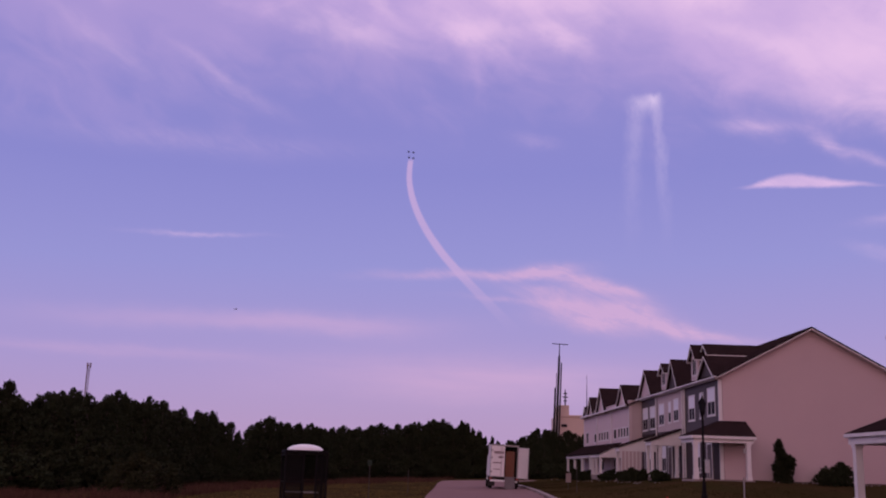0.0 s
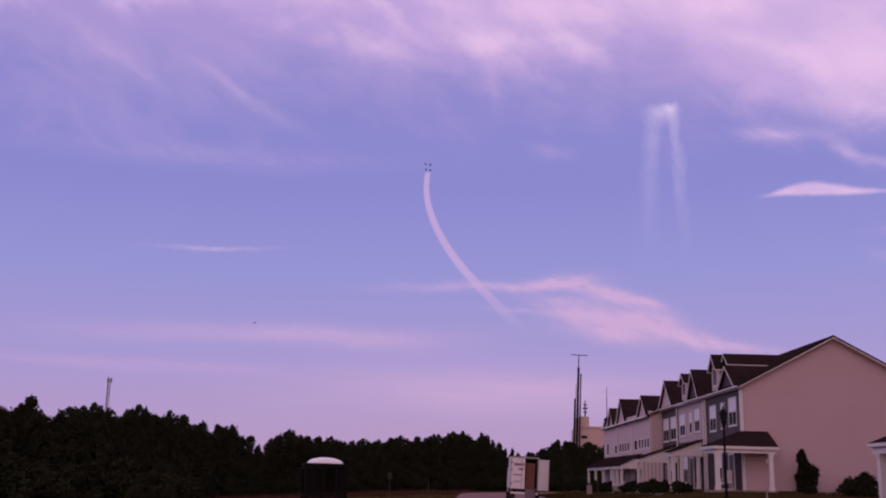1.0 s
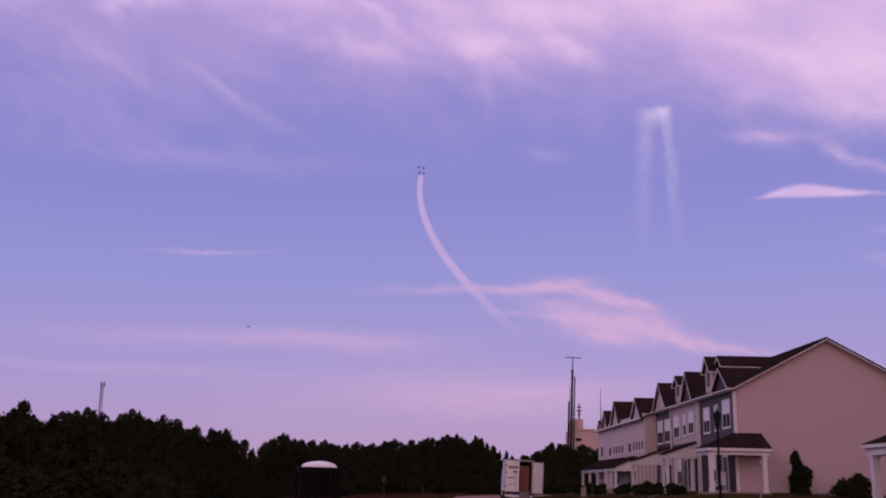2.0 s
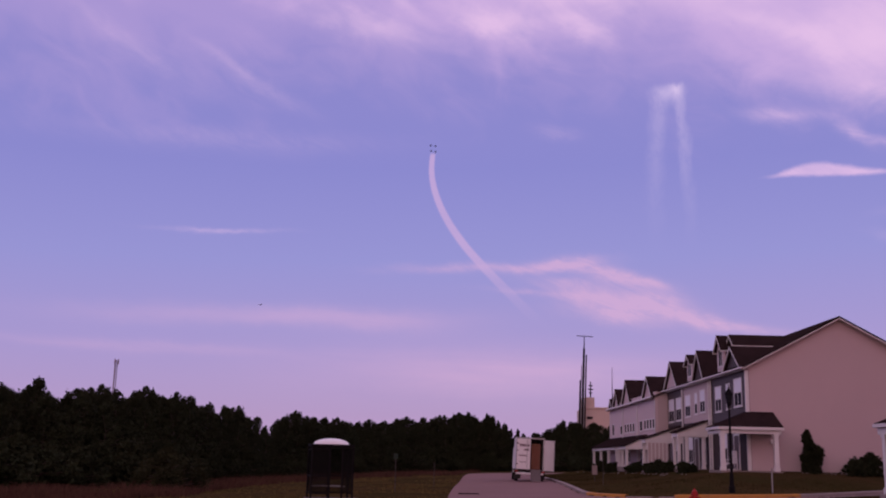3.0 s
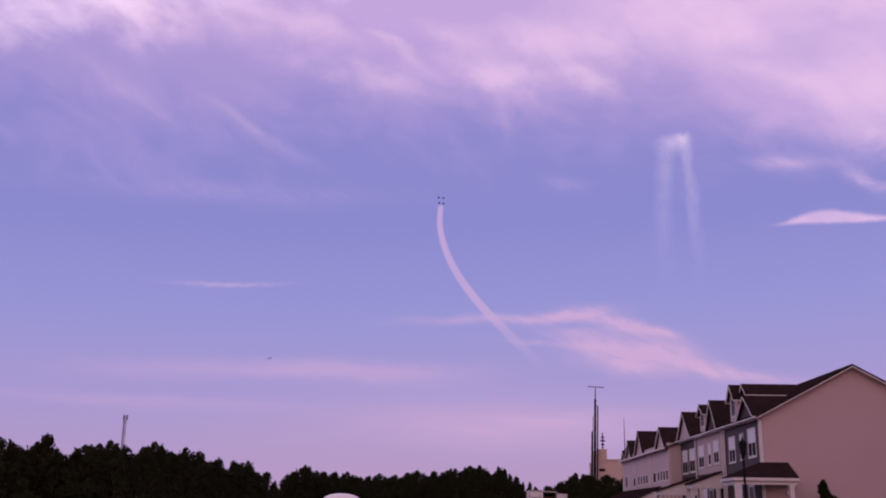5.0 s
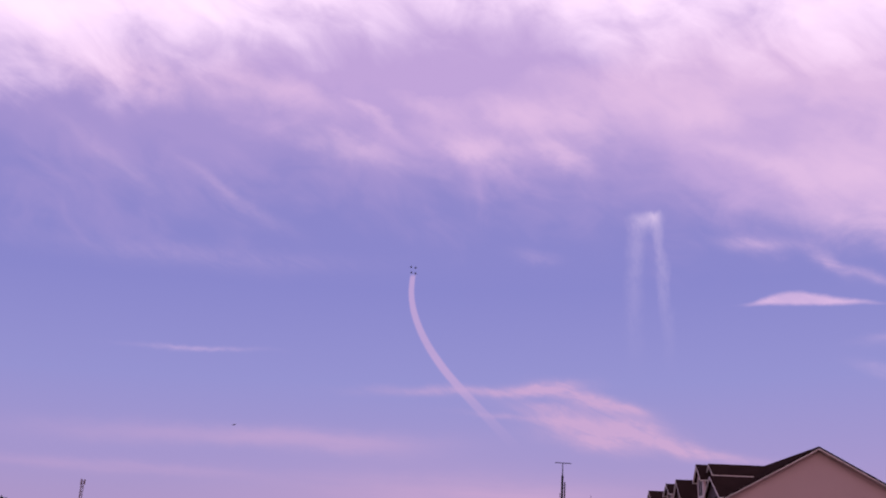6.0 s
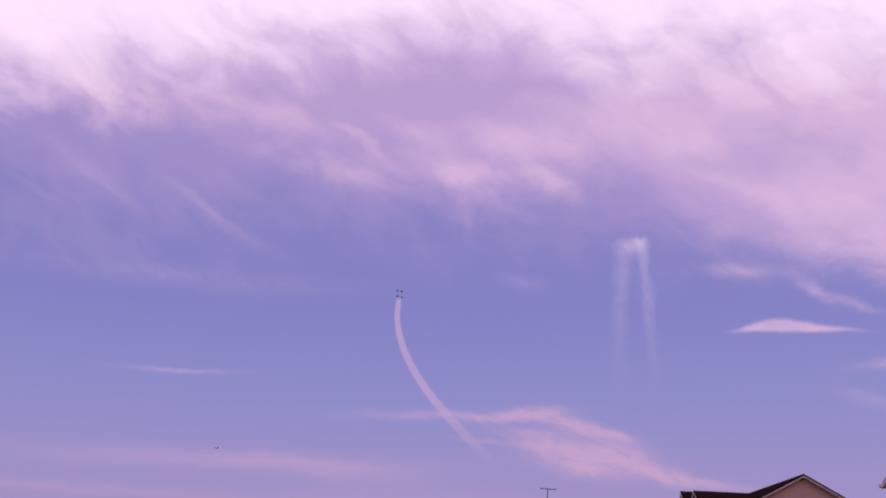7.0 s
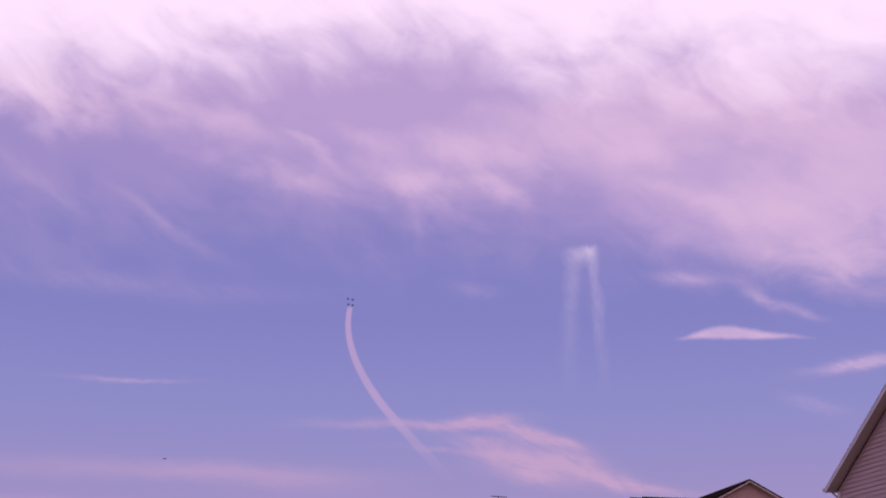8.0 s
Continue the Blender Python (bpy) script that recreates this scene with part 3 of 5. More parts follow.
def main_roof(house, y0, y1, rake_near=0.0, rake_far=0.0):
    a, b = y0 - rake_near, y1 + rake_far
    bm = bmesh.new()
    slab(bm, [(EAVE_X - 0.15, a, EAVE_Z - 0.15 * SLOPE), (RIDGE_X, a, RIDGE_Z), (RIDGE_X, b, RIDGE_Z), (EAVE_X - 0.15, b, EAVE_Z - 0.15 * SLOPE)], 0.12)
    bx = 2 * RIDGE_X - EAVE_X + 0.15
    slab(bm, [(RIDGE_X, a, RIDGE_Z), (bx, a, EAVE_Z - 0.15 * SLOPE), (bx, b, EAVE_Z - 0.15 * SLOPE), (RIDGE_X, b, RIDGE_Z)], 0.12)
    part("roof", bm, SHINGLE, house)
    part("gutter", boxed(EAVE_X - 0.28, a, EAVE_Z - 0.21, EAVE_X - 0.15, b, EAVE_Z - 0.11, bevel=0.02), TRIM, house)
    part("soffit", boxed(EAVE_X - 0.15, y0, EAVE_Z - 0.27, FX + 0.02, y1, EAVE_Z - 0.22), TRIM, house)


def column(house, x, y, z0, z1, w=0.24):
    bm = bmesh.new()
    box(bm, x - w / 2, y - w / 2, z0, x + w / 2, y + w / 2, z1)
    box(bm, x - w / 2 - 0.04, y - w / 2 - 0.03, z0, x + w / 2 + 0.03, y + w / 2 + 0.03, z0 + 0.22)
    box(bm, x - w / 2 - 0.03, y - w / 2 - 0.03, z1 - 0.14, x + w / 2 + 0.03, y + w / 2 + 0.03, z1)
    part("porch_column", bm, TRIM, house)


def front_door(house, x, y, z0, w=0.95):
    door = part("front_door", boxed(x - 0.05, y - w / 2, z0, x + 0.04, y + w / 2, z0 + 2.08, bevel=0.01), DOOR, house)
    bm = bmesh.new()
    for d in ((y - w / 2 - 0.12, z0, y - w / 2, z0 + 2.2), (y + w / 2, z0, y + w / 2 + 0.12, z0 + 2.2), (y - w / 2, z0 + 2.08, y + w / 2, z0 + 2.2)):
        box(bm, x - 0.06, d[0], d[1], x + 0.02, d[2], d[3])
    part("door_frame", bm, TRIM, door)
    bm = bmesh.new()
    lathe(bm, ((0.0, 0), (0.03, 0.01), (0.03, 0.05), (0.0, 0.07)), 8, Matrix.Translation((x - 0.05, y - w / 2 + 0.1, z0 + 1.0)) @ pose(0, 0, 0, 0, -90, 0))
    part("door_knob", bm, GALV, door)


def shed_porch(house, y0, y1, x_out, x_wall, z_out, z_wall, columns, near_gable=TRIM, near_columns=()):
    """A lean-to porch roof on columns, closed at its near end by a boarded triangle."""
    ov = 0.2
    s = (z_wall - z_out) / (x_wall - x_out)
    bm = bmesh.new()
    slab(bm, [(x_out - ov, y0 - ov, z_out - ov * s), (x_wall, y0 - ov, z_wall), (x_wall, y1 + ov, z_wall), (x_out - ov, y1 + ov, z_out - ov * s)], 0.09)
    part("porch_roof", bm, SHINGLE, house)
    for y in (y0, y1):
        bm = bmesh.new()
        prism(bm, [(x_out, z_out - 0.12), (x_wall, z_out - 0.12), (x_wall, z_wall - 0.14)], "y", y - 0.05, y + 0.05)
        part("porch_gable", bm, near_gable, house)
    bm = bmesh.new()
    box(bm, x_out - 0.1, y0 - 0.08, z_out - 0.42, x_out + 0.12, y1 + 0.08, z_out - 0.12)
    box(bm, x_out + 0.12, y0 - 0.08, z_out - 0.42, x_wall, y0 + 0.1, z_out - 0.122)
    box(bm, x_out + 0.12, y1 - 0.1, z_out - 0.42, x_wall, y1 + 0.08, z_out - 0.122)
    part("porch_beam", bm, TRIM, house)
    part("porch_floor", boxed(x_out - 0.15, y0 - 0.1, BASE_Z - 0.35, x_wall - 0.06, y1 + 0.1, BASE_Z + 0.05, bevel=0.02), CONCRETE, house)
    for y in columns:
        column(house, x_out + 0.02, y, BASE_Z + 0.05, z_out - 0.42, 0.2)
    for x in near_columns:
        column(house, x, y0 + 0.1, BASE_Z + 0.05, z_out - 0.42, 0.2)


def lap_gable(y, x0, x1, z0, eave_l, eave_r, ridge_x, ridge_z, course=0.13, sgn=-1):
    """Overlapping siding boards on a gable end in the plane y."""
    bm = bmesh.new()

    def ends(z):
        a = x0 if z <= eave_l else x0 + (z - eave_l) / (ridge_z - eave_l) * (ridge_x - x0)
        b = x1 if z <= eave_r else x1 - (z - eave_r) / (ridge_z - eave_r) * (x1 - ridge_x)
        return a, b
    z = z0
    while z < ridge_z - 0.02:
        zt = min(z + course, ridge_z - 0.01)
        (a0, b0), (a1, b1) = ends(z), ends(zt)
        low, high = y + sgn * 0.032, y + sgn * 0.004
        p = [bm.verts.new(c) for c in ((a0, low, z), (b0, low, z), (b1, high, zt), (a1, high, zt), (a0, y, z), (b0, y, z))]
        bm.faces.new(p[:4])
        bm.faces.new((p[4], p[5], p[1], p[0]))
        z += course
    return bm


def corner_board(house, x, y0, y1, z0, z1):
    part("corner_board", boxed(x - 0.03, y0, z0, x + 0.02, y1, z1), TRIM, house)


def downspout(house, x, y, z0, z1):
    bm = bmesh.new()
    box(bm, x - 0.12, y - 0.05, z0, x - 0.03, y + 0.05, z1)
    part("downspout", bm, TRIM, house)


def house_body(house, x, y0, y1, mat, holes, z0=BASE_Z, z1=EAVE_Z - 0.2, back=12.0):
    part("front_wall", holed_wall(x, 0.2, y0, y1, z0, z1, holes), mat, house)
    bm = bmesh.new()
    box(bm, x + back - 0.2, y0, z0, x + back, y1, z1)
    box(bm, x + 0.2, y1 - 0.12, z0, x + back - 0.2, y1, z1)
    part("back_wall", bm, CREAM, house)
    bm = bmesh.new()
    box(bm, x + 0.2, y0 + 0.3, (z0 + z1) / 2 - 0.1, x + back - 0.2, y1 - 0.12, (z0 + z1) / 2 + 0.1)
    box(bm, x + 0.2, y0 + 0.3, z1 - 0.1, x + back - 0.2, y1 - 0.12, z1)
    part("inner_floor", bm, BATTEN, house)


def windows_of(house, x, specs):
    for y0, y1, z0, z1, lights, blind in specs:
        sash_window(house, x, y0, y1, z0, z1, lights, blind)


# end house: beige gable end, slate-blue front, porch round the corner
h = thing("town_house", (0, 0, 0), "end town house with beige gable, slate-blue front and corner porch", "house", "row of town houses")
specs = [(60.92, 62.4, 5.4, 6.97, 2, True), (65.42, 66.75, 5.28, 6.78, 2, True), (63.45, 64.15, 5.35, 6.8, 1, True),
         (64.4, 65.6, 1.95, 3.75, 2, True)]
house_body(h, FX, 60.0, 68.0, SLATE, [s[:4] for s in specs[:3]], BASE_Z + 3.1)
# below the upper siding the wall colour carries the porch shade
part("lower_wall", holed_wall(FX, 0.2, 60.0, 68.0, BASE_Z, BASE_Z + 3.1, [s[:4] for s in specs[3:]]), SHADED_WALL, h, "ground-floor siding with the porch shade put into its colour")
windows_of(h, FX, specs)
bm = bmesh.new()
XB = FX + 11.6
prism(bm, [(FX + 0.2, BASE_Z - 0.3), (XB, BASE_Z - 0.3), (XB, EAVE_Z - 0.25), (RIDGE_X, RIDGE_Z - 0.16), (FX + 0.2, EAVE_Z + 0.02)], "y", 60.02, 60.2)
part("gable_wall", bm, BEIGE, h)
part("gable_siding", lap_gable(60.02, FX, XB, BASE_Z - 0.02, EAVE_Z - 0.1, EAVE_Z - 0.1, RIDGE_X, RIDGE_Z - 0.16), BEIGE, h, "beige lapped vinyl siding")
part("foundation", boxed(FX - 0.02, 59.95, 0.9, XB, 60.1, BASE_Z, bevel=0.01), CONCRETE, h)
main_roof(h, 60.0, 68.0, 0.4)
bm = bmesh.new()
zl = EAVE_Z - 0.15 * SLOPE
for sgn in (1, -1):
    ex = EAVE_X - 0.15 if sgn > 0 else 2 * RIDGE_X - EAVE_X + 0.15
    prism(bm, [(RIDGE_X, RIDGE_Z - 0.05), (RIDGE_X, RIDGE_Z - 0.19), (ex, zl - 0.18), (ex, zl - 0.05)], "y", 59.60, 59.645)
part("rake_board", bm, TRIM, h)
bm = bmesh.new()
for sgn in (1, -1):
    ex = EAVE_X if sgn > 0 else 2 * RIDGE_X - EAVE_X
    prism(bm, [(RIDGE_X, RIDGE_Z - 0.125), (RIDGE_X, RIDGE_Z - 0.18), (ex, EAVE_Z - 0.18), (ex, EAVE_Z - 0.125)], "y", 59.645, 60.0)
part("rake_soffit", bm, TRIM, h)
corner_board(h, FX, 60.0, 60.16, BASE_Z, EAVE_Z - 0.3)
part("corner_board", boxed(FX - 0.03, 59.97, BASE_Z, FX + 0.16, 60.0, EAVE_Z - 0.3), TRIM, h)
front_gable(h, 62.3, 1.6, 9.0, 7.8, face=SLATE)
dormer(h, 64.3, 0.72, 9.52, 10.1, 18.75, lights=0, z_low=7.9)
dormer(h, 65.25, 0.74, 9.35, 10.15, FX, lights=2, z_low=7.8)
downspout(h, FX, 67.7, BASE_Z, EAVE_Z - 0.3)
corner_board(h, FX, 67.74, 67.98, BASE_Z, EAVE_Z - 0.3)
# corner porch with a hipped roof
PX0, PX1, PY0, PY1, PZ, PT = 16.3, 19.65, 58.7, 61.4, 4.02, 4.95
bm = bmesh.new()
slab(bm, [(PX0 - 0.2, PY0 - 0.2, PZ), (PX1 + 0.2, PY0 - 0.2, PZ), (PX1 + 0.1, 60.0, PT), (FX, 60.0, PT)], 0.09)
slab(bm, [(PX0 - 0.2, PY1, PZ), (PX0 - 0.2, PY0 - 0.2, PZ), (FX, 60.0, PT), (FX, PY1 - 0.8, PT)], 0.09)
slab(bm, [(PX0 - 0.2, PY1, PZ), (FX, PY1 - 0.8, PT), (FX, PY1, PZ)], 0.09)
slab(bm, [(PX1 + 0.2, PY0 - 0.2, PZ), (PX1 + 0.25, 60.0, PZ), (PX1 + 0.1, 60.0, PT)], 0.09)
part("porch_roof", bm, SHINGLE, h)
bm = bmesh.new()
box(bm, PX0 - 0.22, PY0 - 0.24, PZ - 0.2, PX1 + 0.22, PY0 - 0.19, PZ - 0.04)
box(bm, PX0 - 0.24, PY0 - 0.19, PZ - 0.2, PX0 - 0.19, PY1, PZ - 0.04)
box(bm, PX1 + 0.19, PY0 - 0.19, PZ - 0.2, PX1 + 0.24, 60.0, PZ - 0.04)
part("porch_gutter", bm, TRIM, h)
bm = bmesh.new()
box(bm, PX0 - 0.1, PY0 - 0.1, PZ - 0.42, PX1 + 0.1, PY0 + 0.1, PZ - 0.16)
box(bm, PX0 - 0.1, PY0 + 0.1, PZ - 0.42, PX0 + 0.1, PY1, PZ - 0.16)
box(bm, PX1 - 0.1, PY0 + 0.1, PZ - 0.42, PX1 + 0.1, 60.0, PZ - 0.16)
part("porch_beam", bm, TRIM, h)
bm = bmesh.new()
box(bm, PX0 + 0.1, PY0 + 0.1, PZ - 0.2, PX1 - 0.1, 59.95, PZ - 0.16)
box(bm, PX0 + 0.1, 59.95, PZ - 0.2, FX - 0.05, PY1, PZ - 0.16)
part("porch_ceiling", bm, TRIM, h)
bm = bmesh.new()
box(bm, PX0 - 0.1, PY0 - 0.1, 0.9, PX1 + 0.1, 59.94, BASE_Z + 0.03)
box(bm, PX0 - 0.1, 59.94, 0.9, FX - 0.05, PY1, BASE_Z + 0.03)
part("porch_floor", bm, CONCRETE, h)
for cx, cy in ((PX1 - 0.22, PY0 + 0.02), (PX0 + 0.02, PY0 + 0.02)):
    column(h, cx, cy, BASE_Z + 0.03, PZ - 0.42, 0.24)
front_door(h, FX, 62.2, BASE_Z + 0.05)

# second house: cream, with a lean-to porch
h = thing("town_house", (0, 0, 0), "two-storey cream-sided middle town house with lean-to porch", "house", "row of town houses")
specs = [(69.5, 70.75, 5.42, 6.85, 2, True), (71.6, 72.25, 5.38, 6.75, 1, True), (73.6, 75.05, 5.3, 6.75, 2, True),
         (69.6, 70.6, 1.95, 3.75, 2, True), (73.2, 74.3, 1.95, 3.75, 2, True)]
house_body(h, FX, 68.0, 75.6, CREAM, [s[:4] for s in specs[:3]], BASE_Z + 3.3)
# lower storey coloured darker to stand for shade under the lean-to
part("lower_wall", holed_wall(FX, 0.2, 68.0, 75.6, BASE_Z, BASE_Z + 3.3, [s[:4] for s in specs[3:]]), SHADED_WALL, h, "ground-floor siding with the porch shade put into its colour")
windows_of(h, FX, specs)
main_roof(h, 68.0, 75.6)
front_gable(h, 70.6, 1.45, 9.62, 7.75, face=SLATE)
dormer(h, 73.3, 0.74, 9.15, 9.72, 18.15, lights=2, z_low=7.8)
downspout(h, FX, 68.25, BASE_Z, EAVE_Z - 0.3)
shed_porch(h, 69.0, 70.5, 16.2, FX, 4.05, 4.8, (69.1, 70.4), near_columns=(16.75, 17.9))
front_door(h, FX, 71.9, BASE_Z + 0.05)

# third house: slate-blue panel with a pair of windows
h = thing("town_house", (0, 0, 0), "two-storey town house with slate-blue upper front and lean-to porch", "house", "row of town houses")
specs = [(76.4, 78.0, 5.13, 6.72, 2, True), (78.8, 80.45, 5.1, 6.72, 2, True), (77.2, 78.4, 1.95, 3.65, 2, True)]
house_body(h, FX, 75.6, 80.9, SLATE, [s[:4] for s in specs[:2]], BASE_Z + 3.3)
# porch shade painted into the lower front
part("lower_wall", holed_wall(FX, 0.2, 75.6, 80.9, BASE_Z, BASE_Z + 3.3, [s[:4] for s in specs[2:]]), SHADED_WALL, h, "ground-floor siding with the porch shade put into its colour")
windows_of(h, FX, specs)
main_roof(h, 75.6, 80.9)
front_gable(h, 79.1, 2.25, 9.65, 7.6)
downspout(h, FX, 75.8, BASE_Z, EAVE_Z - 0.3)
shed_porch(h, 76.2, 77.4, 15.45, FX, 3.74, 4.68, (77.3,), near_columns=(17.6,))
# boarded screen at the near end of this porch
part("screen_wall", boxed(15.5, 76.14, BASE_Z - 0.35, 17.0, 76.26, 3.4), BATTEN, h, "cream board-and-batten screen")
for i in range(6):
    part("batten", boxed(15.5 + i * 0.285, 76.1, BASE_Z - 0.2, 15.57 + i * 0.285, 76.14, 3.34), TRIM, h)
front_door(h, FX, 79.4, BASE_Z + 0.05)

# fourth and fifth: white, standing a little forward, with strips of small windows
FW = 17.17
h = thing("town_house", (0, 0, 0), "two-storey white town house with a strip of four small windows", "house", "row of town houses")
strip = [(81.3 + i * 1.13, 81.95 + i * 1.13, 4.64, 5.33, 1, False) for i in range(4)]
specs = strip + [(86.2, 87.2, 4.57, 5.32, 1, False), (86.2, 87.2, 1.95, 3.6, 2, True)]
house_body(h, FW, 80.9, 88.5, WHITE_SIDING, [s[:4] for s in specs], back=12.6)
windows_of(h, FW, specs)
bm = bmesh.new()
prism(bm, [(FW + 0.2, BASE_Z), (RIDGE_X, BASE_Z), (RIDGE_X, EAVE_Z - 0.3), (FW + 0.2, EAVE_Z - 0.3)], "y", 80.9, 81.05)
part("side_wall", bm, CREAM, h)
main_roof(h, 80.9, 88.5)
part("gutter", boxed(FW - 0.4, 80.7, 6.98, FW - 0.2, 88.5, 7.13, bevel=0.02), TRIM, h)
bm = bmesh.new()
slab(bm, [(FW - 0.35, 80.7, 7.09), (FX + 0.5, 80.7, 7.09 + 1.35 * SLOPE), (FX + 0.5, 88.5, 7.09 + 1.35 * SLOPE), (FW - 0.35, 88.5, 7.09)], 0.1)
part("eave_roof", bm, SHINGLE, h)
front_gable(h, 83.3, 2.0, 8.8, 7.1, x=FW)
corner_board(h, FW, 80.9, 81.1, BASE_Z, 6.9)
downspout(h, FW, 88.2, BASE_Z, 6.9)
shed_porch(h, 84.2, 88.3, 15.45, FW, 3.35, 4.2, (84.4, 86.4, 88.1))
front_door(h, FW, 85.4, BASE_Z + 0.05)

h = thing("town_house", (0, 0, 0), "two-storey white town house closing the far end of the row", "house", "row of town houses")
strip = [(89.8 + i * 1.3, 90.5 + i * 1.3, 4.6, 5.28, 1, False) for i in range(4)]
specs = strip + [(95.6, 96.7, 4.5, 5.22, 1, False), (100.2, 101.3, 4.5, 5.5, 2, False), (92.0, 93.0, 1.95, 3.6, 2, True), (98.4, 99.5, 1.95, 3.6, 2, True)]
house_body(h, FW, 88.5, 102.8, WHITE_SIDING, [s[:4] for s in specs], back=12.6)
windows_of(h, FW, specs)
main_roof(h, 88.5, 102.8, 0, 0.3)
part("gutter", boxed(FW - 0.4, 88.5, 6.98, FW - 0.2, 103.0, 7.13, bevel=0.02), TRIM, h)
bm = bmesh.new()
slab(bm, [(FW - 0.35, 88.5, 7.09), (FX + 0.5, 88.5, 7.09 + 1.35 * SLOPE), (FX + 0.5, 103.0, 7.09 + 1.35 * SLOPE), (FW - 0.35, 103.0, 7.09)], 0.1)
part("eave_roof", bm, SHINGLE, h)
corner_board(h, FW, 102.6, 102.8, BASE_Z, 6.9)
downspout(h, FW, 95.2, BASE_Z, 6.9)
front_gable(h, 92.9, 2.2, 9.25, 7.1, x=FW)
front_gable(h, 98.4, 1.6, 8.78, 7.1, x=FW)
front_gable(h, 101.4, 1.0, 8.0, 7.1, x=FW)
shed_porch(h, 89.0, 102.6, 15.45, FW, 3.35, 4.2, (89.2, 93.6, 98.0, 102.4))
front_door(h, FW, 97.5, BASE_Z + 0.05)

# near house: front gable with deep rake, porch at the corner
NX, NB, NE = 18.4, 0.80, 7.2
h = thing("town_house", (0, 0, 0), "near town house with beige front gable and white corner porch", "house", "near row of town houses")
NY0, NY1, NA = 21.6, 37.3, 29.45
NR = NE + (NY1 + 0.3 - NA) * 0.527
bm = bmesh.new()
prism(bm, [(NY0, NB), (NY1, NB), (NY1, NE - 0.1), (NA, NR - 0.25), (NY0, NE - 0.1)], "x", NX + 0.03, NX + 0.2)
part("front_wall", bm, BEIGE, h)
bm = lap_gable(0.0, NY0, NY1, NB, NE - 0.15, NE - 0.15, NA, NR - 0.25, 0.16)
for v in bm.verts:
    v.co = (NX + 0.03 + v.co.y, v.co.x, v.co.z)
part("front_siding", bm, BEIGE, h, "beige lapped vinyl siding")
bm = bmesh.new()
box(bm, NX + 0.2, NY1 - 0.15, NB, NX + 11.5, NY1, NE)
box(bm, NX + 0.2, NY0, NB, NX + 11.5, NY0 + 0.15, NE)
prism(bm, [(NY0, NB), (NY1, NB), (NY1, NE - 0.1), (NA, NR - 0.25), (NY0, NE - 0.1)], "x", NX + 11.5, NX + 11.7)
part("side_wall", bm, BEIGE, h)
bm = bmesh.new()
for sgn in (-1, 1):
    ye = NA + sgn * (NY1 + 0.3 - NA)
    slab(bm, [(NX - 0.35, NA, NR), (NX - 0.35, ye, NE), (NX + 12, ye, NE), (NX + 12, NA, NR)], 0.1)
part("roof", bm, SHINGLE, h)
bm = bmesh.new()
for sgn in (-1, 1):
    ye = NA + sgn * (NY1 + 0.3 - NA)
    prism(bm, [(NA, NR - 0.07), (NA, NR - 0.25), (ye, NE - 0.21), (ye, NE - 0.06)], "x", NX - 0.38, NX - 0.345)
part("rake_board", bm, TRIM, h)
bm = bmesh.new()
for sgn in (-1, 1):
    ye = NA + sgn * (NY1 + 0.22 - NA)
    prism(bm, [(NA, NR - 0.13), (NA, NR - 0.19), (ye, NE - 0.16), (ye, NE - 0.10)], "x", NX - 0.345, NX + 0.03)
part("rake_soffit", bm, TRIM, h)
bm = bmesh.new()
for sgn in (-1, 1):
    ye = NA + sgn * (NY1 + 0.32 - NA)
    box(bm, NX - 0.40, min(ye, ye + sgn * 0.13), NE - 0.16, NX + 12, max(ye, ye + sgn * 0.13), NE - 0.02)
part("gutter", bm, TRIM, h)
bm = bmesh.new()
tube(bm, (NX - 0.1, NY1 + 0.4, NE - 0.1), (NX + 0.12, NY1 + 0.1, NE - 0.5), 0.04)
tube(bm, (NX + 0.12, NY1 + 0.1, NE - 0.5), (NX + 0.12, NY1 + 0.1, NB), 0.04)
part("downspout", bm, TRIM, h)
corner_board(h, NX, NY1 - 0.15, NY1, NB, NE - 0.2)
# its porch
QX, QY0, QY1, QZ, QT = 16.45, 29.4, 37.7, 3.42, 4.45
bm = bmesh.new()
slab(bm, [(QX - 0.2, QY0, QZ), (NX, QY0, QT), (NX, QY1 - 1.4, QT), (QX - 0.2, QY1 + 0.2, QZ)], 0.08)
slab(bm, [(QX - 0.2, QY1 + 0.2, QZ), (NX, QY1 - 1.4, QT), (NX, QY1 + 0.2, QZ)], 0.08)
part("porch_roof", bm, SHINGLE, h)
bm = bmesh.new()
box(bm, QX - 0.24, QY0, QZ - 0.16, QX - 0.19, QY1 + 0.24, QZ - 0.03)
box(bm, QX - 0.19, QY1 + 0.19, QZ - 0.16, NX, QY1 + 0.24, QZ - 0.03)
part("porch_gutter", bm, TRIM, h)
bm = bmesh.new()
box(bm, QX - 0.12, QY0, QZ - 0.42, QX + 0.1, QY1 + 0.1, QZ - 0.16)
box(bm, QX + 0.1, QY1 - 0.1, QZ - 0.42, NX, QY1 + 0.1, QZ - 0.16)
part("porch_beam", bm, TRIM, h)
part("porch_ceiling", boxed(QX + 0.1, QY0, QZ - 0.2, NX, QY1 - 0.1, QZ - 0.16), TRIM, h)
part("porch_floor", boxed(QX - 0.2, QY0, 0.5, NX, QY1 + 0.1, NB + 0.05, bevel=0.02), CONCRETE, h)
for cy in (37.42, 34.2, 31.2):
    column(h, QX + 0.05, cy, NB + 0.05, QZ - 0.4, 0.27)


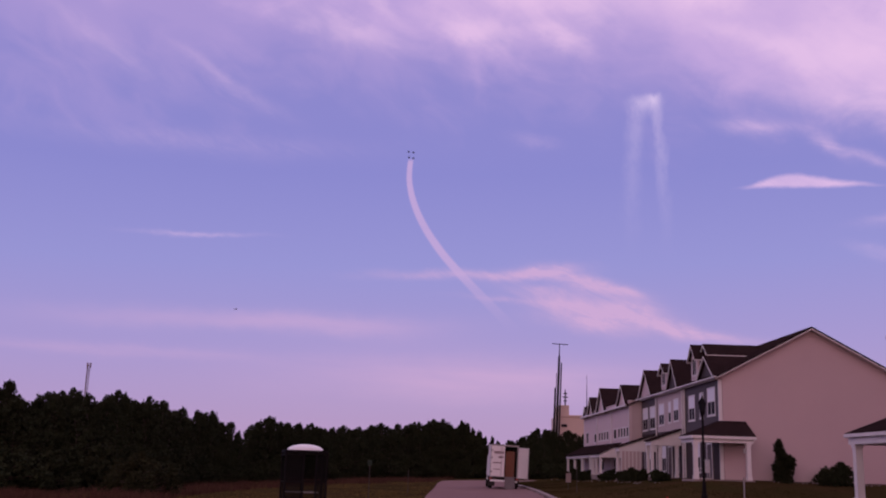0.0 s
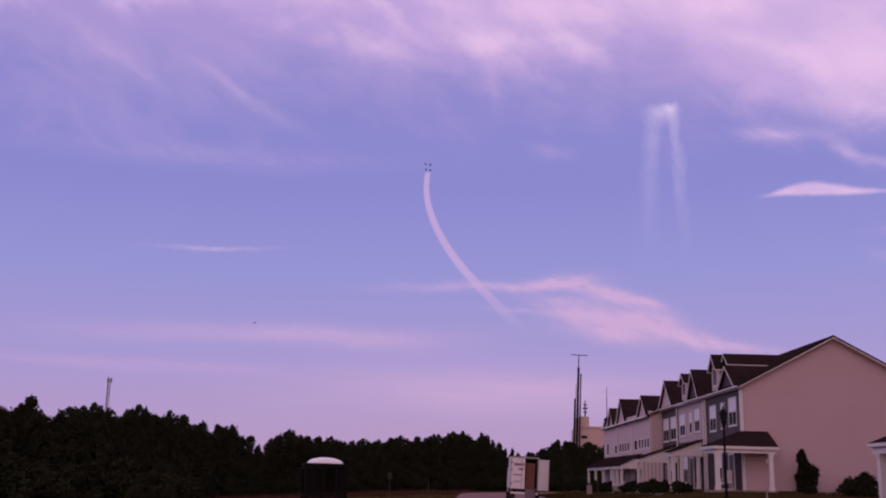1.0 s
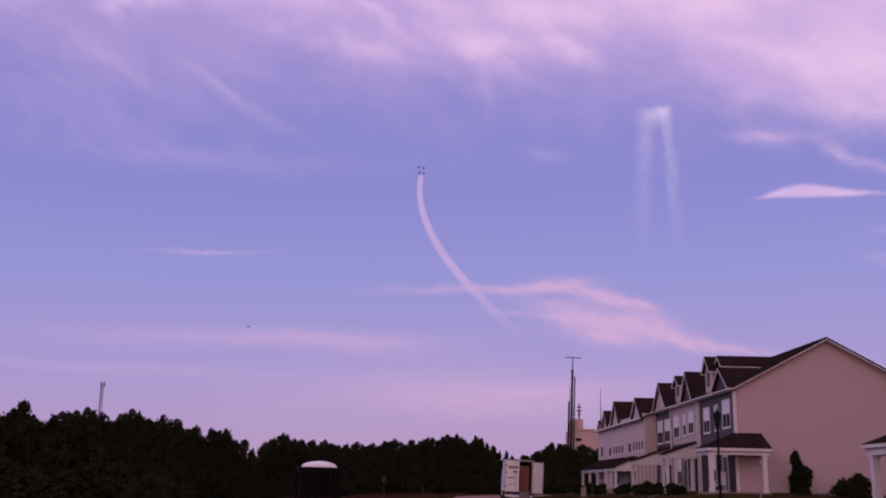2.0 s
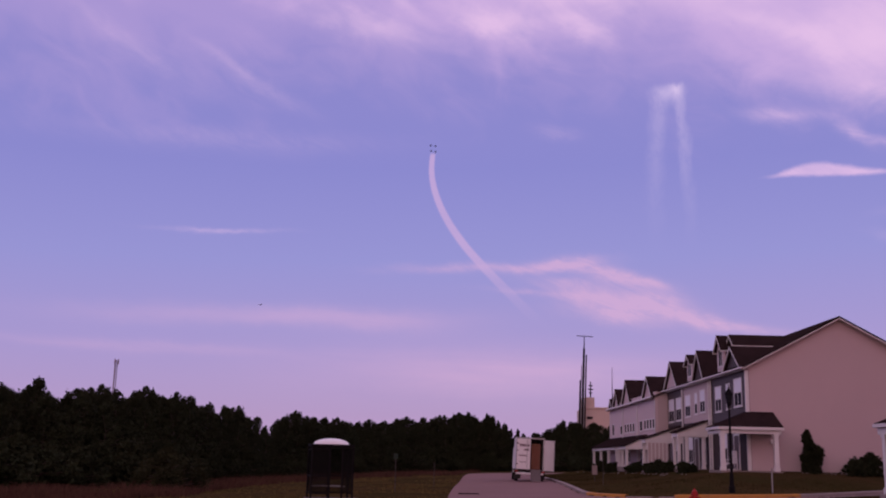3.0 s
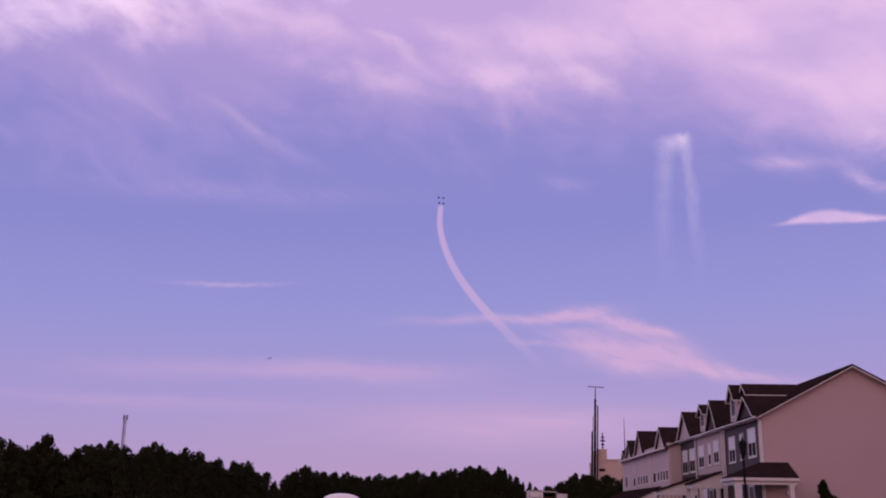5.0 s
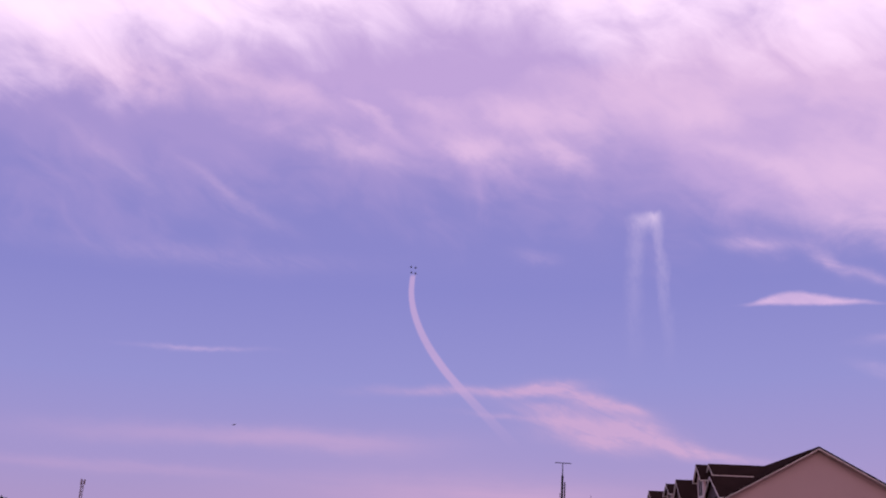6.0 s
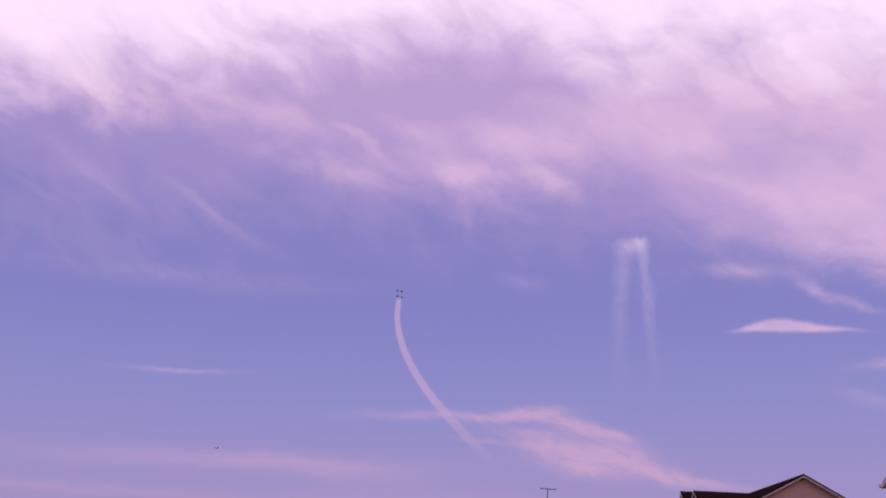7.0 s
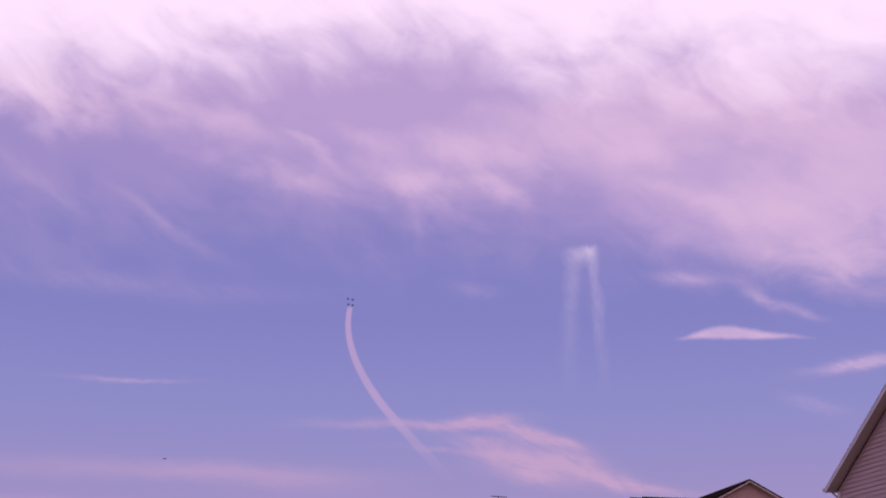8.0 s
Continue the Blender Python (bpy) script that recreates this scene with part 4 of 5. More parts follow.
# ---------------------------------------------------------------- trees and shrubs
def leaf_cloud(bm, rng, centre, radius, count, size, squash=0.8):
    for _ in range(count):
        d = Vector((rng.gauss(0, 1), rng.gauss(0, 1), rng.gauss(0, 1))).normalized() * radius * rng.uniform(0.35, 1.0) ** 0.6
        d.z *= squash
        c = centre + d
        a = Vector((rng.uniform(-1, 1), rng.uniform(-1, 1), rng.uniform(-0.6, 1))).normalized()
        b = a.orthogonal().normalized()
        b.rotate(Matrix.Rotation(rng.uniform(0, 6.28), 3, a))
        s = size * rng.uniform(0.6, 1.3)
        p = [c - b * s * 0.35, c + a * s * 0.5 - b * s * 0.1, c + a * s, c + a * s * 0.5 + b * s * 0.45]
        bm.faces.new([bm.verts.new(q) for q in p])


def tree_model(name, seed, height, spread, clumps, leaves, leaf_size, label, low=0.18, leaf=LEAF):
    rng = random.Random(seed)
    t = thing(name, (0, 0, 0), label, "tree", "scrub woodland")
    bm = bmesh.new()
    top = height * 0.86
    pts = [Vector((rng.uniform(-0.12, 0.12) * i, rng.uniform(-0.12, 0.12) * i, top * i / 4 - (0.15 if i == 0 else 0))) for i in range(5)]
    for i in range(4):
        tube(bm, pts[i], pts[i + 1], 0.035 * height * (1 - i * 0.2) * 0.45, 0.035 * height * (1 - (i + 1) * 0.2) * 0.45 + 0.01, 7)
    ends = []
    for i in range(clumps):
        f = rng.uniform(low, 1.0)
        k = min(3, int(f * 4))
        start = pts[k].lerp(pts[k + 1], f * 4 - k) if f < 1 else pts[-1]
        ang = i * 2.4 + rng.uniform(-0.5, 0.5)
        wide = spread * (0.35 + 0.75 * sin(pi * min(1, 0.18 + f * 0.75)) * rng.uniform(0.5, 1.05)) * (1.15 - 0.92 * f ** 2)
        end = start + Vector((cos(ang) * wide, sin(ang) * wide, height * rng.uniform(0.03, 0.16)))
        ends.append((end, f))
        tube(bm, start, end, 0.03 * (1.4 - f) + 0.012, 0.008, 5)
    ends.append((pts[-1] + Vector((0, 0, height * 0.08)), 1.0))
    part("trunk", bm, BARK, t)
    bm = bmesh.new()
    for end, f in ends:
        r = spread * rng.uniform(0.2, 0.38) * (1.15 - 0.72 * f)
        leaf_cloud(bm, rng, end, r, leaves, leaf_size, rng.uniform(0.8, 1.6))
    for k in range(9):
        f = 0.10 + 0.105 * k
        core = pts[min(3, int(f * 4))].lerp(pts[min(4, int(f * 4) + 1)], f * 4 % 1)
        leaf_cloud(bm, rng, core, spread * 0.62 * (1.05 - 0.55 * f), leaves, leaf_size * 1.5, 1.0)
    part("crown", bm, leaf, t)
    return t


def top_of(t):
    return max(v.co.z for v in t.children[1].data.vertices)


WOODS = [tree_model("tree", 11, 6.5, 2.4, 42, 92, 0.25, "dark green broad scrub oak in the wood edge", 0.05),
         tree_model("tree", 12, 7.0, 1.9, 44, 88, 0.24, "dark green upright young pine in the wood edge", 0.05),
         tree_model("tree", 13, 6.0, 2.6, 42, 92, 0.25, "dark green spreading scrub tree in the wood edge", 0.05),
         tree_model("tree", 14, 7.4, 1.7, 42, 88, 0.23, "dark green narrow pointed tree in the wood edge", 0.05),
         tree_model("tree", 15, 6.6, 2.2, 42, 92, 0.24, "dark green ragged tree in the wood edge", 0.05)]
SHRUBS = [tree_model("shrub", 21, 2.4, 1.8, 34, 90, 0.22, "dark green rounded shrub before the trees", 0.0),
          tree_model("shrub", 22, 2.0, 2.0, 34, 90, 0.22, "dark olive spreading shrub before the trees", 0.0)]
WOOD_TOPS, SHRUB_TOPS = [top_of(t) for t in WOODS], [top_of(t) for t in SHRUBS]
for s in SHRUBS:
    tagged(s, category="shrub")

EDGE = [(-34, 64), (-26, 66), (-16, 72), (-12.5, 92), (-8, 112), (-5, 128), (0, 148), (4, 152), (7, 146), (11, 150), (16, 160)]
SKYLINE = [(-34, 3.2), (-24, 3.3), (-22.9, 2.85), (-22.0, 3.5), (-21.0, 2.9), (-19.3, 3.25), (-17.3, 2.95), (-15.9, 3.25), (-13.5, 2.7), (-12.7, 2.2), (-11.9, 2.45), (-9.8, 1.75), (-8.2, 2.4), (-6.7, 2.15),
           (-4.5, 1.85), (-2.4, 2.1), (2.0, 2.45), (3.0, 2.3), (3.7, 1.85), (5.0, 1.45), (5.7, 1.7), (6.6, 2.25), (10, 2.0), (16, 2.1)]
rng = random.Random(5)
placed = set()


def plant(models, a, d, z_top, i, h0, girth=1.0):
    model = models[i % len(models)]
    x, y = d * sin(radians(a)), d * cos(radians(a))
    s = (z_top - land(x, y)) / h0[i % len(models)]
    m = pose(x, y, land(x, y) - 0.05, rz=rng.uniform(0, 360))
    wide = rng.uniform(0.7, 1.0) * girth
    if model in placed:
        c = copy_thing(model, m)
    else:
        c = model
        c.matrix_basis = m
        placed.add(model)
    c.scale = (s * wide, s * wide, s)
    return c


for row, (back, step, spread) in enumerate(((3.0, 1.15, 1.0), (9.0, 0.85, 2.2), (17.0, 0.75, 3.0))):
    a = -33.0 + row * 0.4
    while a < 15:
        d = lerp_table(a, EDGE) * 1.0 + back + rng.uniform(-spread, spread)
        top = 1.7 + d * tan(radians(lerp_table(a, SKYLINE) + rng.uniform(-0.34, 0.0) - (0.45 if row == 0 else 0.0)))
        slim = row > 0 and rng.random() < 0.22
        plant(WOODS, a, d, top + (d * 0.0022 if slim else 0.0), rng.randrange(5), WOOD_TOPS, 0.82 if slim else 1.05)
        a += step * rng.uniform(0.75, 1.25) * 80 / d ** 1.0
a = -33.0
while a < 9:
    d = lerp_table(a, EDGE) - 1.0 + rng.uniform(-2, 1)
    plant(SHRUBS, a, d, rng.uniform(1.8, 3.0) + slope(d * sin(radians(a))), rng.randrange(2), SHRUB_TOPS)
    a += 1.0 * rng.uniform(0.7, 1.3) * 80 / d


# evergreen beside the gable, planting along the house fronts
def small_plant(x, y, h, w, seed, name, label, category, n=22, size=0.16):
    t = tree_model(name, seed, h, w, n, 90, size, label, 0.0)
    t.matrix_basis = pose(x, y, land(x, y) - 0.03, rz=seed * 37)
    return tagged(t, label, category, "planting at the houses")


bush = tree_model("shrub", 61, 2.3, 1.7, 44, 110, 0.17, "rounded olive-green shrub standing before the dark wood", 0.0, OLIVE)
bush.matrix_basis = pose(-15.1, 56.6, land(-15.1, 56.6) - 0.05)
tagged(bush, category="shrub")
small_plant(21.65, 59.2, 2.45, 0.46, 31, "evergreen_shrub", "tall dark evergreen shrub against the beige gable", "shrub", 60)
small_plant(24.2, 59.0, 0.8, 0.9, 32, "shrub", "low dark shrub at the foot of the gable", "shrub")
small_plant(25.2, 59.0, 1.25, 0.8, 33, "shrub", "dark rounded shrub at the foot of the gable", "shrub")
for k, (bx, by, bh) in enumerate(((15.7, 70.3, 0.8), (15.7, 73.2, 1.0), (15.6, 75.6, 0.85), (15.2, 80.0, 0.9), (16.0, 83.0, 0.8), (15.0, 88.4, 1.0), (14.9, 93.5, 1.1), (14.8, 98.0, 1.0), (14.9, 103.0, 1.2), (15.8, 64.8, 0.7))):
    small_plant(bx, by, bh * 0.8, 0.62, 40 + k, "shrub", "low dark green shrub before the porch", "shrub", 20)


# ---------------------------------------------------------------- street things
def bus_shelter():
    t = thing("bus_shelter", pose(-4.75, 43.9, -0.06, rz=14), "small black bus shelter with smoked panels and white domed roof", "bus shelter")
    w, d, hgt = 0.88, 0.66, 2.22
    part("slab", boxed(-1.0, -0.95, -0.1, 1.35, 0.95, 0.04, bevel=0.02), WORN_PAD, t, "worn concrete slab")
    for x, y in ((-w, -d), (w, -d), (-w, d), (w, d), (-0.12, -d), (0.42, -d), (0.0, d)):
        part("post", boxed(x - 0.035, y - 0.035, 0.04, x + 0.035, y + 0.035, hgt), BLACK, t)
    for z in (0.22, 0.95, hgt - 0.16):
        part("rail", boxed(-w, -d - 0.025, z, -0.12, -d + 0.025, z + 0.06), BLACK, t)
        part("rail", boxed(-w, d - 0.025, z, w, d + 0.025, z + 0.06), BLACK, t)
        for x in (-w, w):
            part("rail", boxed(x - 0.025, -d, z, x + 0.025, d, z + 0.06), BLACK, t)
    for q in ((-w, -d - 0.006, -0.12, -d + 0.006), (-w, d - 0.006, w, d + 0.006), (-w - 0.006, -d, -w + 0.006, d), (w - 0.006, -d, w + 0.006, d), (0.42, -d - 0.006, w, -d + 0.006)):
        part("panel", boxed(q[0], q[1], 0.26, q[2], q[3], hgt - 0.1), SMOKED, t)
    bm = boxed(-w - 0.04, -d - 0.04, hgt - 0.06, w + 0.04, d + 0.04, hgt + 0.08, bevel=0.02)
    part("fascia", bm, BLACK, t)
    bm = bmesh.new()
    n, rings = 24, []
    for k in range(8):
        a = k / 7 * pi / 2
        rings.append([bm.verts.new(((w - 0.12) * cos(a) * (abs(cos(b)) ** 0.6) * (1 if cos(b) > 0 else -1),
                                    (d - 0.06) * cos(a) * (abs(sin(b)) ** 0.6) * (1 if sin(b) > 0 else -1), hgt + 0.08 + 0.26 * sin(a)))
                      for b in (2 * pi * (i + 0.5) / n for i in range(n))])
    for p, q in zip(rings, rings[1:]):
        for i in range(n):
            bm.faces.new((p[i], p[(i + 1) % n], q[(i + 1) % n], q[i]))
    bmesh.ops.remove_doubles(bm, verts=bm.verts, dist=0.002)
    part("dome", bm, DOME, t, "white translucent plastic dome", smooth=True)
    part("bench", boxed(-w + 0.15, 0.25, 0.5, w - 0.15, 0.62, 0.56, bevel=0.01), GALV, t, "grey metal bench")


def street_lamp(x, y):
    t = thing("street_lamp", (x, y, land(x, y) - 0.02), "black post-top street lamp on the lawn by the kerb", "street lamp")
    t.scale = (0.85, 0.85, 1.14)
    bm = bmesh.new()
    lathe(bm, ((0.17, 0), (0.17, 0.25), (0.13, 0.32), (0.10, 0.75), (0.075, 0.85), (0.06, 3.4), (0.085, 3.45), (0.05, 3.5)), 12)
    part("pole", bm, BLACK, t)
    bm = bmesh.new()
    lathe(bm, ((0.05, 3.48), (0.13, 3.56), (0.16, 3.62), (0.15, 3.66)), 10)
    part("lamp_base", bm, BLACK, t)
    bm = bmesh.new()
    lathe(bm, ((0.13, 3.66), (0.20, 3.98)), 6)
    part("lantern", bm, GLASS, t, "unlit smoked lantern")
    for k in range(6):
        a = 2 * pi * k / 6
        bm = bmesh.new()
        tube(bm, (0.135 * cos(a), 0.135 * sin(a), 3.66), (0.205 * cos(a), 0.205 * sin(a), 3.98), 0.012, sides=5)
        part("lantern_bar", bm, BLACK, t)
    bm = bmesh.new()
    lathe(bm, ((0.24, 3.98), (0.23, 4.02), (0.10, 4.16), (0.05, 4.2), (0.05, 4.26), (0.015, 4.3), (0.015, 4.42)), 12)
    part("lamp_cap", bm, BLACK, t)


def hydrant(x, y):
    t = thing("fire_hydrant", (x, y, land(x, y) - 0.02), "red fire hydrant behind the kerb", "fire hydrant")
    t.scale = (0.85, 0.85, 0.85)
    bm = bmesh.new()
    lathe(bm, ((0.17, 0), (0.17, 0.05), (0.11, 0.06), (0.105, 0.5), (0.15, 0.51), (0.15, 0.56), (0.12, 0.57), (0.115, 0.63), (0.08, 0.70), (0.03, 0.73), (0.03, 0.78), (0.0, 0.78)), 14)
    part("barrel", bm, RED, t, smooth=False)
    for a in (0, 180, 270):
        bm = bmesh.new()
        lathe(bm, ((0.055, 0.09), (0.055, 0.15), (0.07, 0.15), (0.07, 0.19), (0.025, 0.20), (0.025, 0.23)), 10, pose(0, 0, 0.42) @ pose(0, 0, 0, 0, 90, 0) if a == 0 else pose(0, 0, 0.42, rz=a) @ pose(0, 0, 0, 0, 90, 0))
        part("outlet_cap", bm, RED, t)


def truck():
    """Moving truck seen from behind: left leaf closed, right leaf folded outwards."""
    t = thing("moving_truck", pose(6.98, 80.0, 0.17, ry=2.0, rz=-2.2), "white box truck parked at the kerb with one rear door open", "truck")
    w, l, z0, z1 = 1.08, 6.4, 0.95, 3.36
    white = material("white_truck_panel", (0.72, 0.70, 0.70), (0.6, 0.57, 0.57), 0.4, 1.2, 20, 0.06, amount=0.35)
    wood = material("brown_furniture_wood", (0.17, 0.065, 0.035), (0.10, 0.04, 0.025), 0.6, 2, 25, 0.1)
    dark = material("dark_truck_frame", (0.02, 0.018, 0.018), None, 0.6, 4, 30, 0.1)
    ink = material("dark_red_lettering", (0.10, 0.03, 0.05), None, 0.5, 4, 30, 0.0)
    bm = bmesh.new()
    box(bm, -w, 0, z0, -w + 0.06, l, z1)
    box(bm, w - 0.06, 0, z0, w, l, z1)
    box(bm, -w + 0.06, l - 0.06, z0, w - 0.06, l, z1)
    part("box_wall", bm, white, t)
    part("box_roof", boxed(-w, 0, z1, w, l, z1 + 0.06), white, t)
    part("box_floor", boxed(-w, 0, z0 - 0.12, w, l, z0), dark, t)
    bm = bmesh.new()
    box(bm, -w - 0.02, -0.05, z0 - 0.14, -w + 0.08, 0.0, z1 + 0.06)
    box(bm, w - 0.08, -0.05, z0 - 0.14, w + 0.02, 0.0, z1 + 0.06)
    box(bm, -w + 0.08, -0.05, z1 - 0.06, w - 0.08, 0.0, z1 + 0.06)
    part("rear_frame", bm, GALV, t)
    door = part("closed_door", boxed(-w + 0.02, -0.10, z0, 0.0, -0.055, z1 - 0.06, bevel=0.01), white, t)
    for z in (z0 + 0.35, z0 + 1.4, z1 - 0.45):
        part("hinge", boxed(-w - 0.03, -0.13, z, -w + 0.14, -0.10, z + 0.07), dark, door)
    bm = bmesh.new()
    tube(bm, (-0.25, -0.13, z0 + 0.05), (-0.25, -0.13, z1 - 0.12), 0.018, sides=6)
    part("lock_rod", bm, GALV, door)
    for row, (x0, x1, z, hh) in enumerate(((-0.85, -0.06, 2.80, 0.2), (-0.5, -0.1, 2.45, 0.16), (-0.9, -0.25, 2.0, 0.1), (-0.85, -0.3, 1.5, 0.06))):
        n = 6
        bm = bmesh.new()
        for k in range(n):
            xa = x0 + (x1 - x0) * k / n
            box(bm, xa, -0.105, z - hh / 2, xa + (x1 - x0) / n * 0.72, -0.1005, z + hh / 2)
        part("lettering", bm, ink, door, "dark unreadable lettering")
    # open leaf, swung out to the right
    lm = pose(w, -0.05, 0, rz=-148)
    bm = bmesh.new()
    box(bm, -1.0, -0.025, z0 - 0.05, 0.0, 0.025, z1 - 0.1, lm)
    leaf = part("open_door", bm, white, t)
    bm = bmesh.new()
    tube(bm, lm @ Vector((-0.95, 0.05, z0)), lm @ Vector((-0.95, 0.05, z1 - 0.15)), 0.018, sides=6)
    part("lock_rod", bm, GALV, leaf)
    part("bumper", boxed(-w, -0.18, 0.55, w, -0.06, 0.7, bevel=0.02), white, t)
    part("chassis", boxed(-0.5, 0.1, 0.65, 0.5, l + 1.8, 0.93), dark, t)
    for sx in (-1, 1):
        for y in (1.6, l + 1.0):
            bm = bmesh.new()
            lathe(bm, ((0.2, -0.15), (0.46, -0.15), (0.5, -0.1), (0.5, 0.1), (0.46, 0.15), (0.2, 0.15)), 20, pose(sx * 1.0, y, 0.5, 0, 90, 0))
            wheel = part("wheel", bm, BLACK, t)
            bm = bmesh.new()
            lathe(bm, ((0.26, -0.16), (0.24, 0.16)), 16, pose(sx * 1.0, y, 0.5, 0, 90, 0))
            part("rim", bm, GALV, wheel)
    for sx in (-1, 1):
        part("mud_flap", boxed(sx * 0.95 - 0.28, 0.75, 0.2, sx * 0.95 + 0.28, 0.77, 0.9), dark, t)
        part("tail_light", boxed(sx * 1.05 - 0.1, -0.2, 0.74, sx * 1.05 + 0.1, -0.1, 0.84), RED, t)
    bm = bmesh.new()
    prism(bm, [(l + 0.1, 0.6), (l + 2.0, 0.6), (l + 2.0, 1.6), (l + 1.5, 2.6), (l + 0.1, 2.7)], "x", -1.1, 1.1)
    part("cab", bm, white, t)
    # furniture standing in the open half
    f = thing("wardrobe", pose(6.98, 80.0, 0.17, ry=2.0, rz=-2.2), "brown wooden wardrobe standing inside the open truck", "wardrobe")
    part("carcass", boxed(0.06, 0.25, z0, 0.80, 1.0, z0 + 2.0, bevel=0.02), wood, f)
    part("wardrobe_door", boxed(0.08, 0.22, z0 + 0.08, 0.42, 0.25, z0 + 1.93, bevel=0.008), wood, f)
    part("wardrobe_door", boxed(0.44, 0.22, z0 + 0.08, 0.78, 0.25, z0 + 1.93, bevel=0.008), wood, f)
    r = thing("loading_ramp", pose(6.98, 80.0, 0.17, ry=2.0, rz=-2.2), "grey metal loading ramp leaning from truck to road", "ramp")
    rm = material("ramp_metal", (0.16, 0.13, 0.12), (0.1, 0.08, 0.08), 0.6, 4, 30, 0.2, metal=0.3)
    bm = bmesh.new()
    slab(bm, [(0.05, -0.9, 0.06), (0.85, -0.9, 0.06), (0.85, -0.1, z0 + 0.02), (0.05, -0.1, z0 + 0.02)], 0.05)
    part("ramp_deck", bm, rm, r)
    for x in (0.05, 0.82):
        bm = bmesh.new()
        slab(bm, [(x, -0.9, 0.13), (x + 0.03, -0.9, 0.13), (x + 0.03, -0.1, z0 + 0.1), (x, -0.1, z0 + 0.1)], 0.08)
        part("ramp_side", bm, rm, r)


def post_sign(name, x, y, height, plate, label, mat_plate=GALV, r=0.03, category="sign", post_mat=GALV):
    t = thing(name, (x, y, land(x, y) - 0.02), label, category)
    bm = bmesh.new()
    tube(bm, (0, 0, 0), (0, 0, height), r, sides=8)
    part("post", bm, post_mat, t)
    if plate:
        w, h0, h1 = plate
        part("plate", boxed(-w / 2, -0.045, h0, w / 2, -0.031, h1, bevel=0.004), mat_plate, t)


bus_shelter()
street_lamp(13.55, 47.4)
hydrant(8.32, 33.4)
truck()
DULL = material("dull_steel", (0.07, 0.06, 0.055), None, 0.7, 8, 50, 0.1, spec=0.1)
GREEN = material("green_sign", (0.008, 0.026, 0.014), None, 0.5, 4, 30, 0)
post_sign("marker_post", 15.3, 47.0, 1.15, None, "plain pale grey marker post beside the kerb", r=0.035, category="post")
post_sign("street_sign_post", -2.45, 55.5, 1.9, (0.25, 1.75, 2.05), "thin dark metal post with a small green plate in the grass", GREEN, r=0.022, post_mat=DULL)
post_sign("stake", -0.4, 66.0, 1.5, None, "thin dark metal stake in the grass", r=0.02, category="post", post_mat=DULL)
post_sign("utility_sign", 10.6, 70.0, 1.1, (0.36, 0.5, 1.12), "small pale panel on a short post on the lawn", CONCRETE, r=0.02, post_mat=DULL)
post_sign("flag_post", 9.75, 61.0, 1.9, None, "thin grey metal post on the lawn", r=0.02, category="post", post_mat=DULL)


# ---------------------------------------------------------------- far masts and building
def antenna_mast():
    t = thing("antenna_mast", pose(30.4, 220, 0, ry=1.7), "dark steel antenna mast with a cross arm above the trees", "antenna mast")
    bm = bmesh.new()
    tube(bm, (0, 0, 0), (0, 0, 26.6), 0.30, 0.24)
    tube(bm, (0, 0, 26.6), (0, 0, 29.4), 0.12, 0.08)
    part("pole", bm, BLACK, t)
    bm = bmesh.new()
    tube(bm, (-1.7, 0, 29.3), (1.9, 0, 29.3), 0.09, sides=6)
    for k in range(7):
        tube(bm, (-1.6 + k * 0.55, -0.5, 29.3), (-1.6 + k * 0.55, 0.5, 29.3), 0.05, sides=5)
    part("cross_arm", bm, BLACK, t)
    for name, x, z, r in (("whip", 0.55, 25.2, 0.2), ("whip", -0.62, 19.6, 0.26), ("whip", -0.45, 22.9, 0.09)):
        bm = bmesh.new()
        tube(bm, (x, 0, 0), (x, 0, z), r, r * 0.7)
        part(name, bm, BLACK, t)


def far_building():
    stone = material("tan_render", (0.57, 0.45, 0.39), (0.50, 0.39, 0.34), 0.8, 0.15, 3, 0.1, amount=0.4)
    t = thing("flat_roofed_building", (0, 0, 0), "tan flat-roofed building with a roof tower behind the trees", "building")
    part("wall", boxed(31.7, 222, 0, 48.0, 236, 13.65), stone, t)
    part("roof_tower", boxed(31.75, 222.2, 13.65, 33.75, 230, 16.0), stone, t)
    part("parapet", boxed(31.65, 221.8, 13.5, 48.2, 222.0, 13.85), stone, t)
    part("pane", boxed(32.0, 221.9, 11.2, 33.3, 221.99, 11.8), GLASS, t)
    m = thing("roof_antenna", (33.0, 223, 16.0), "dark antenna stack on the roof tower", "antenna")
    bm = bmesh.new()
    tube(bm, (0, 0, 0), (0, 0, 3.6), 0.16, 0.1)
    part("pole", bm, BLACK, m)
    bm = bmesh.new()
    for z, wd in ((1.7, 0.55), (2.5, 0.4), (0.9, 0.35)):
        box(bm, -wd, -0.15, z, wd, 0.15, z + 0.28)
    part("arm", bm, BLACK, m)
    w = thing("whip_antenna", (37.5, 221, 0), "thin dark whip antenna beyond the houses", "antenna")
    bm = bmesh.new()
    tube(bm, (0, 0, 0), (0, 0, 16.0), 0.2, 0.16)
    tube(bm, (0, 0, 16.0), (0, 0, 22.7), 0.1, 0.04)
    part("pole", bm, BLACK, w)


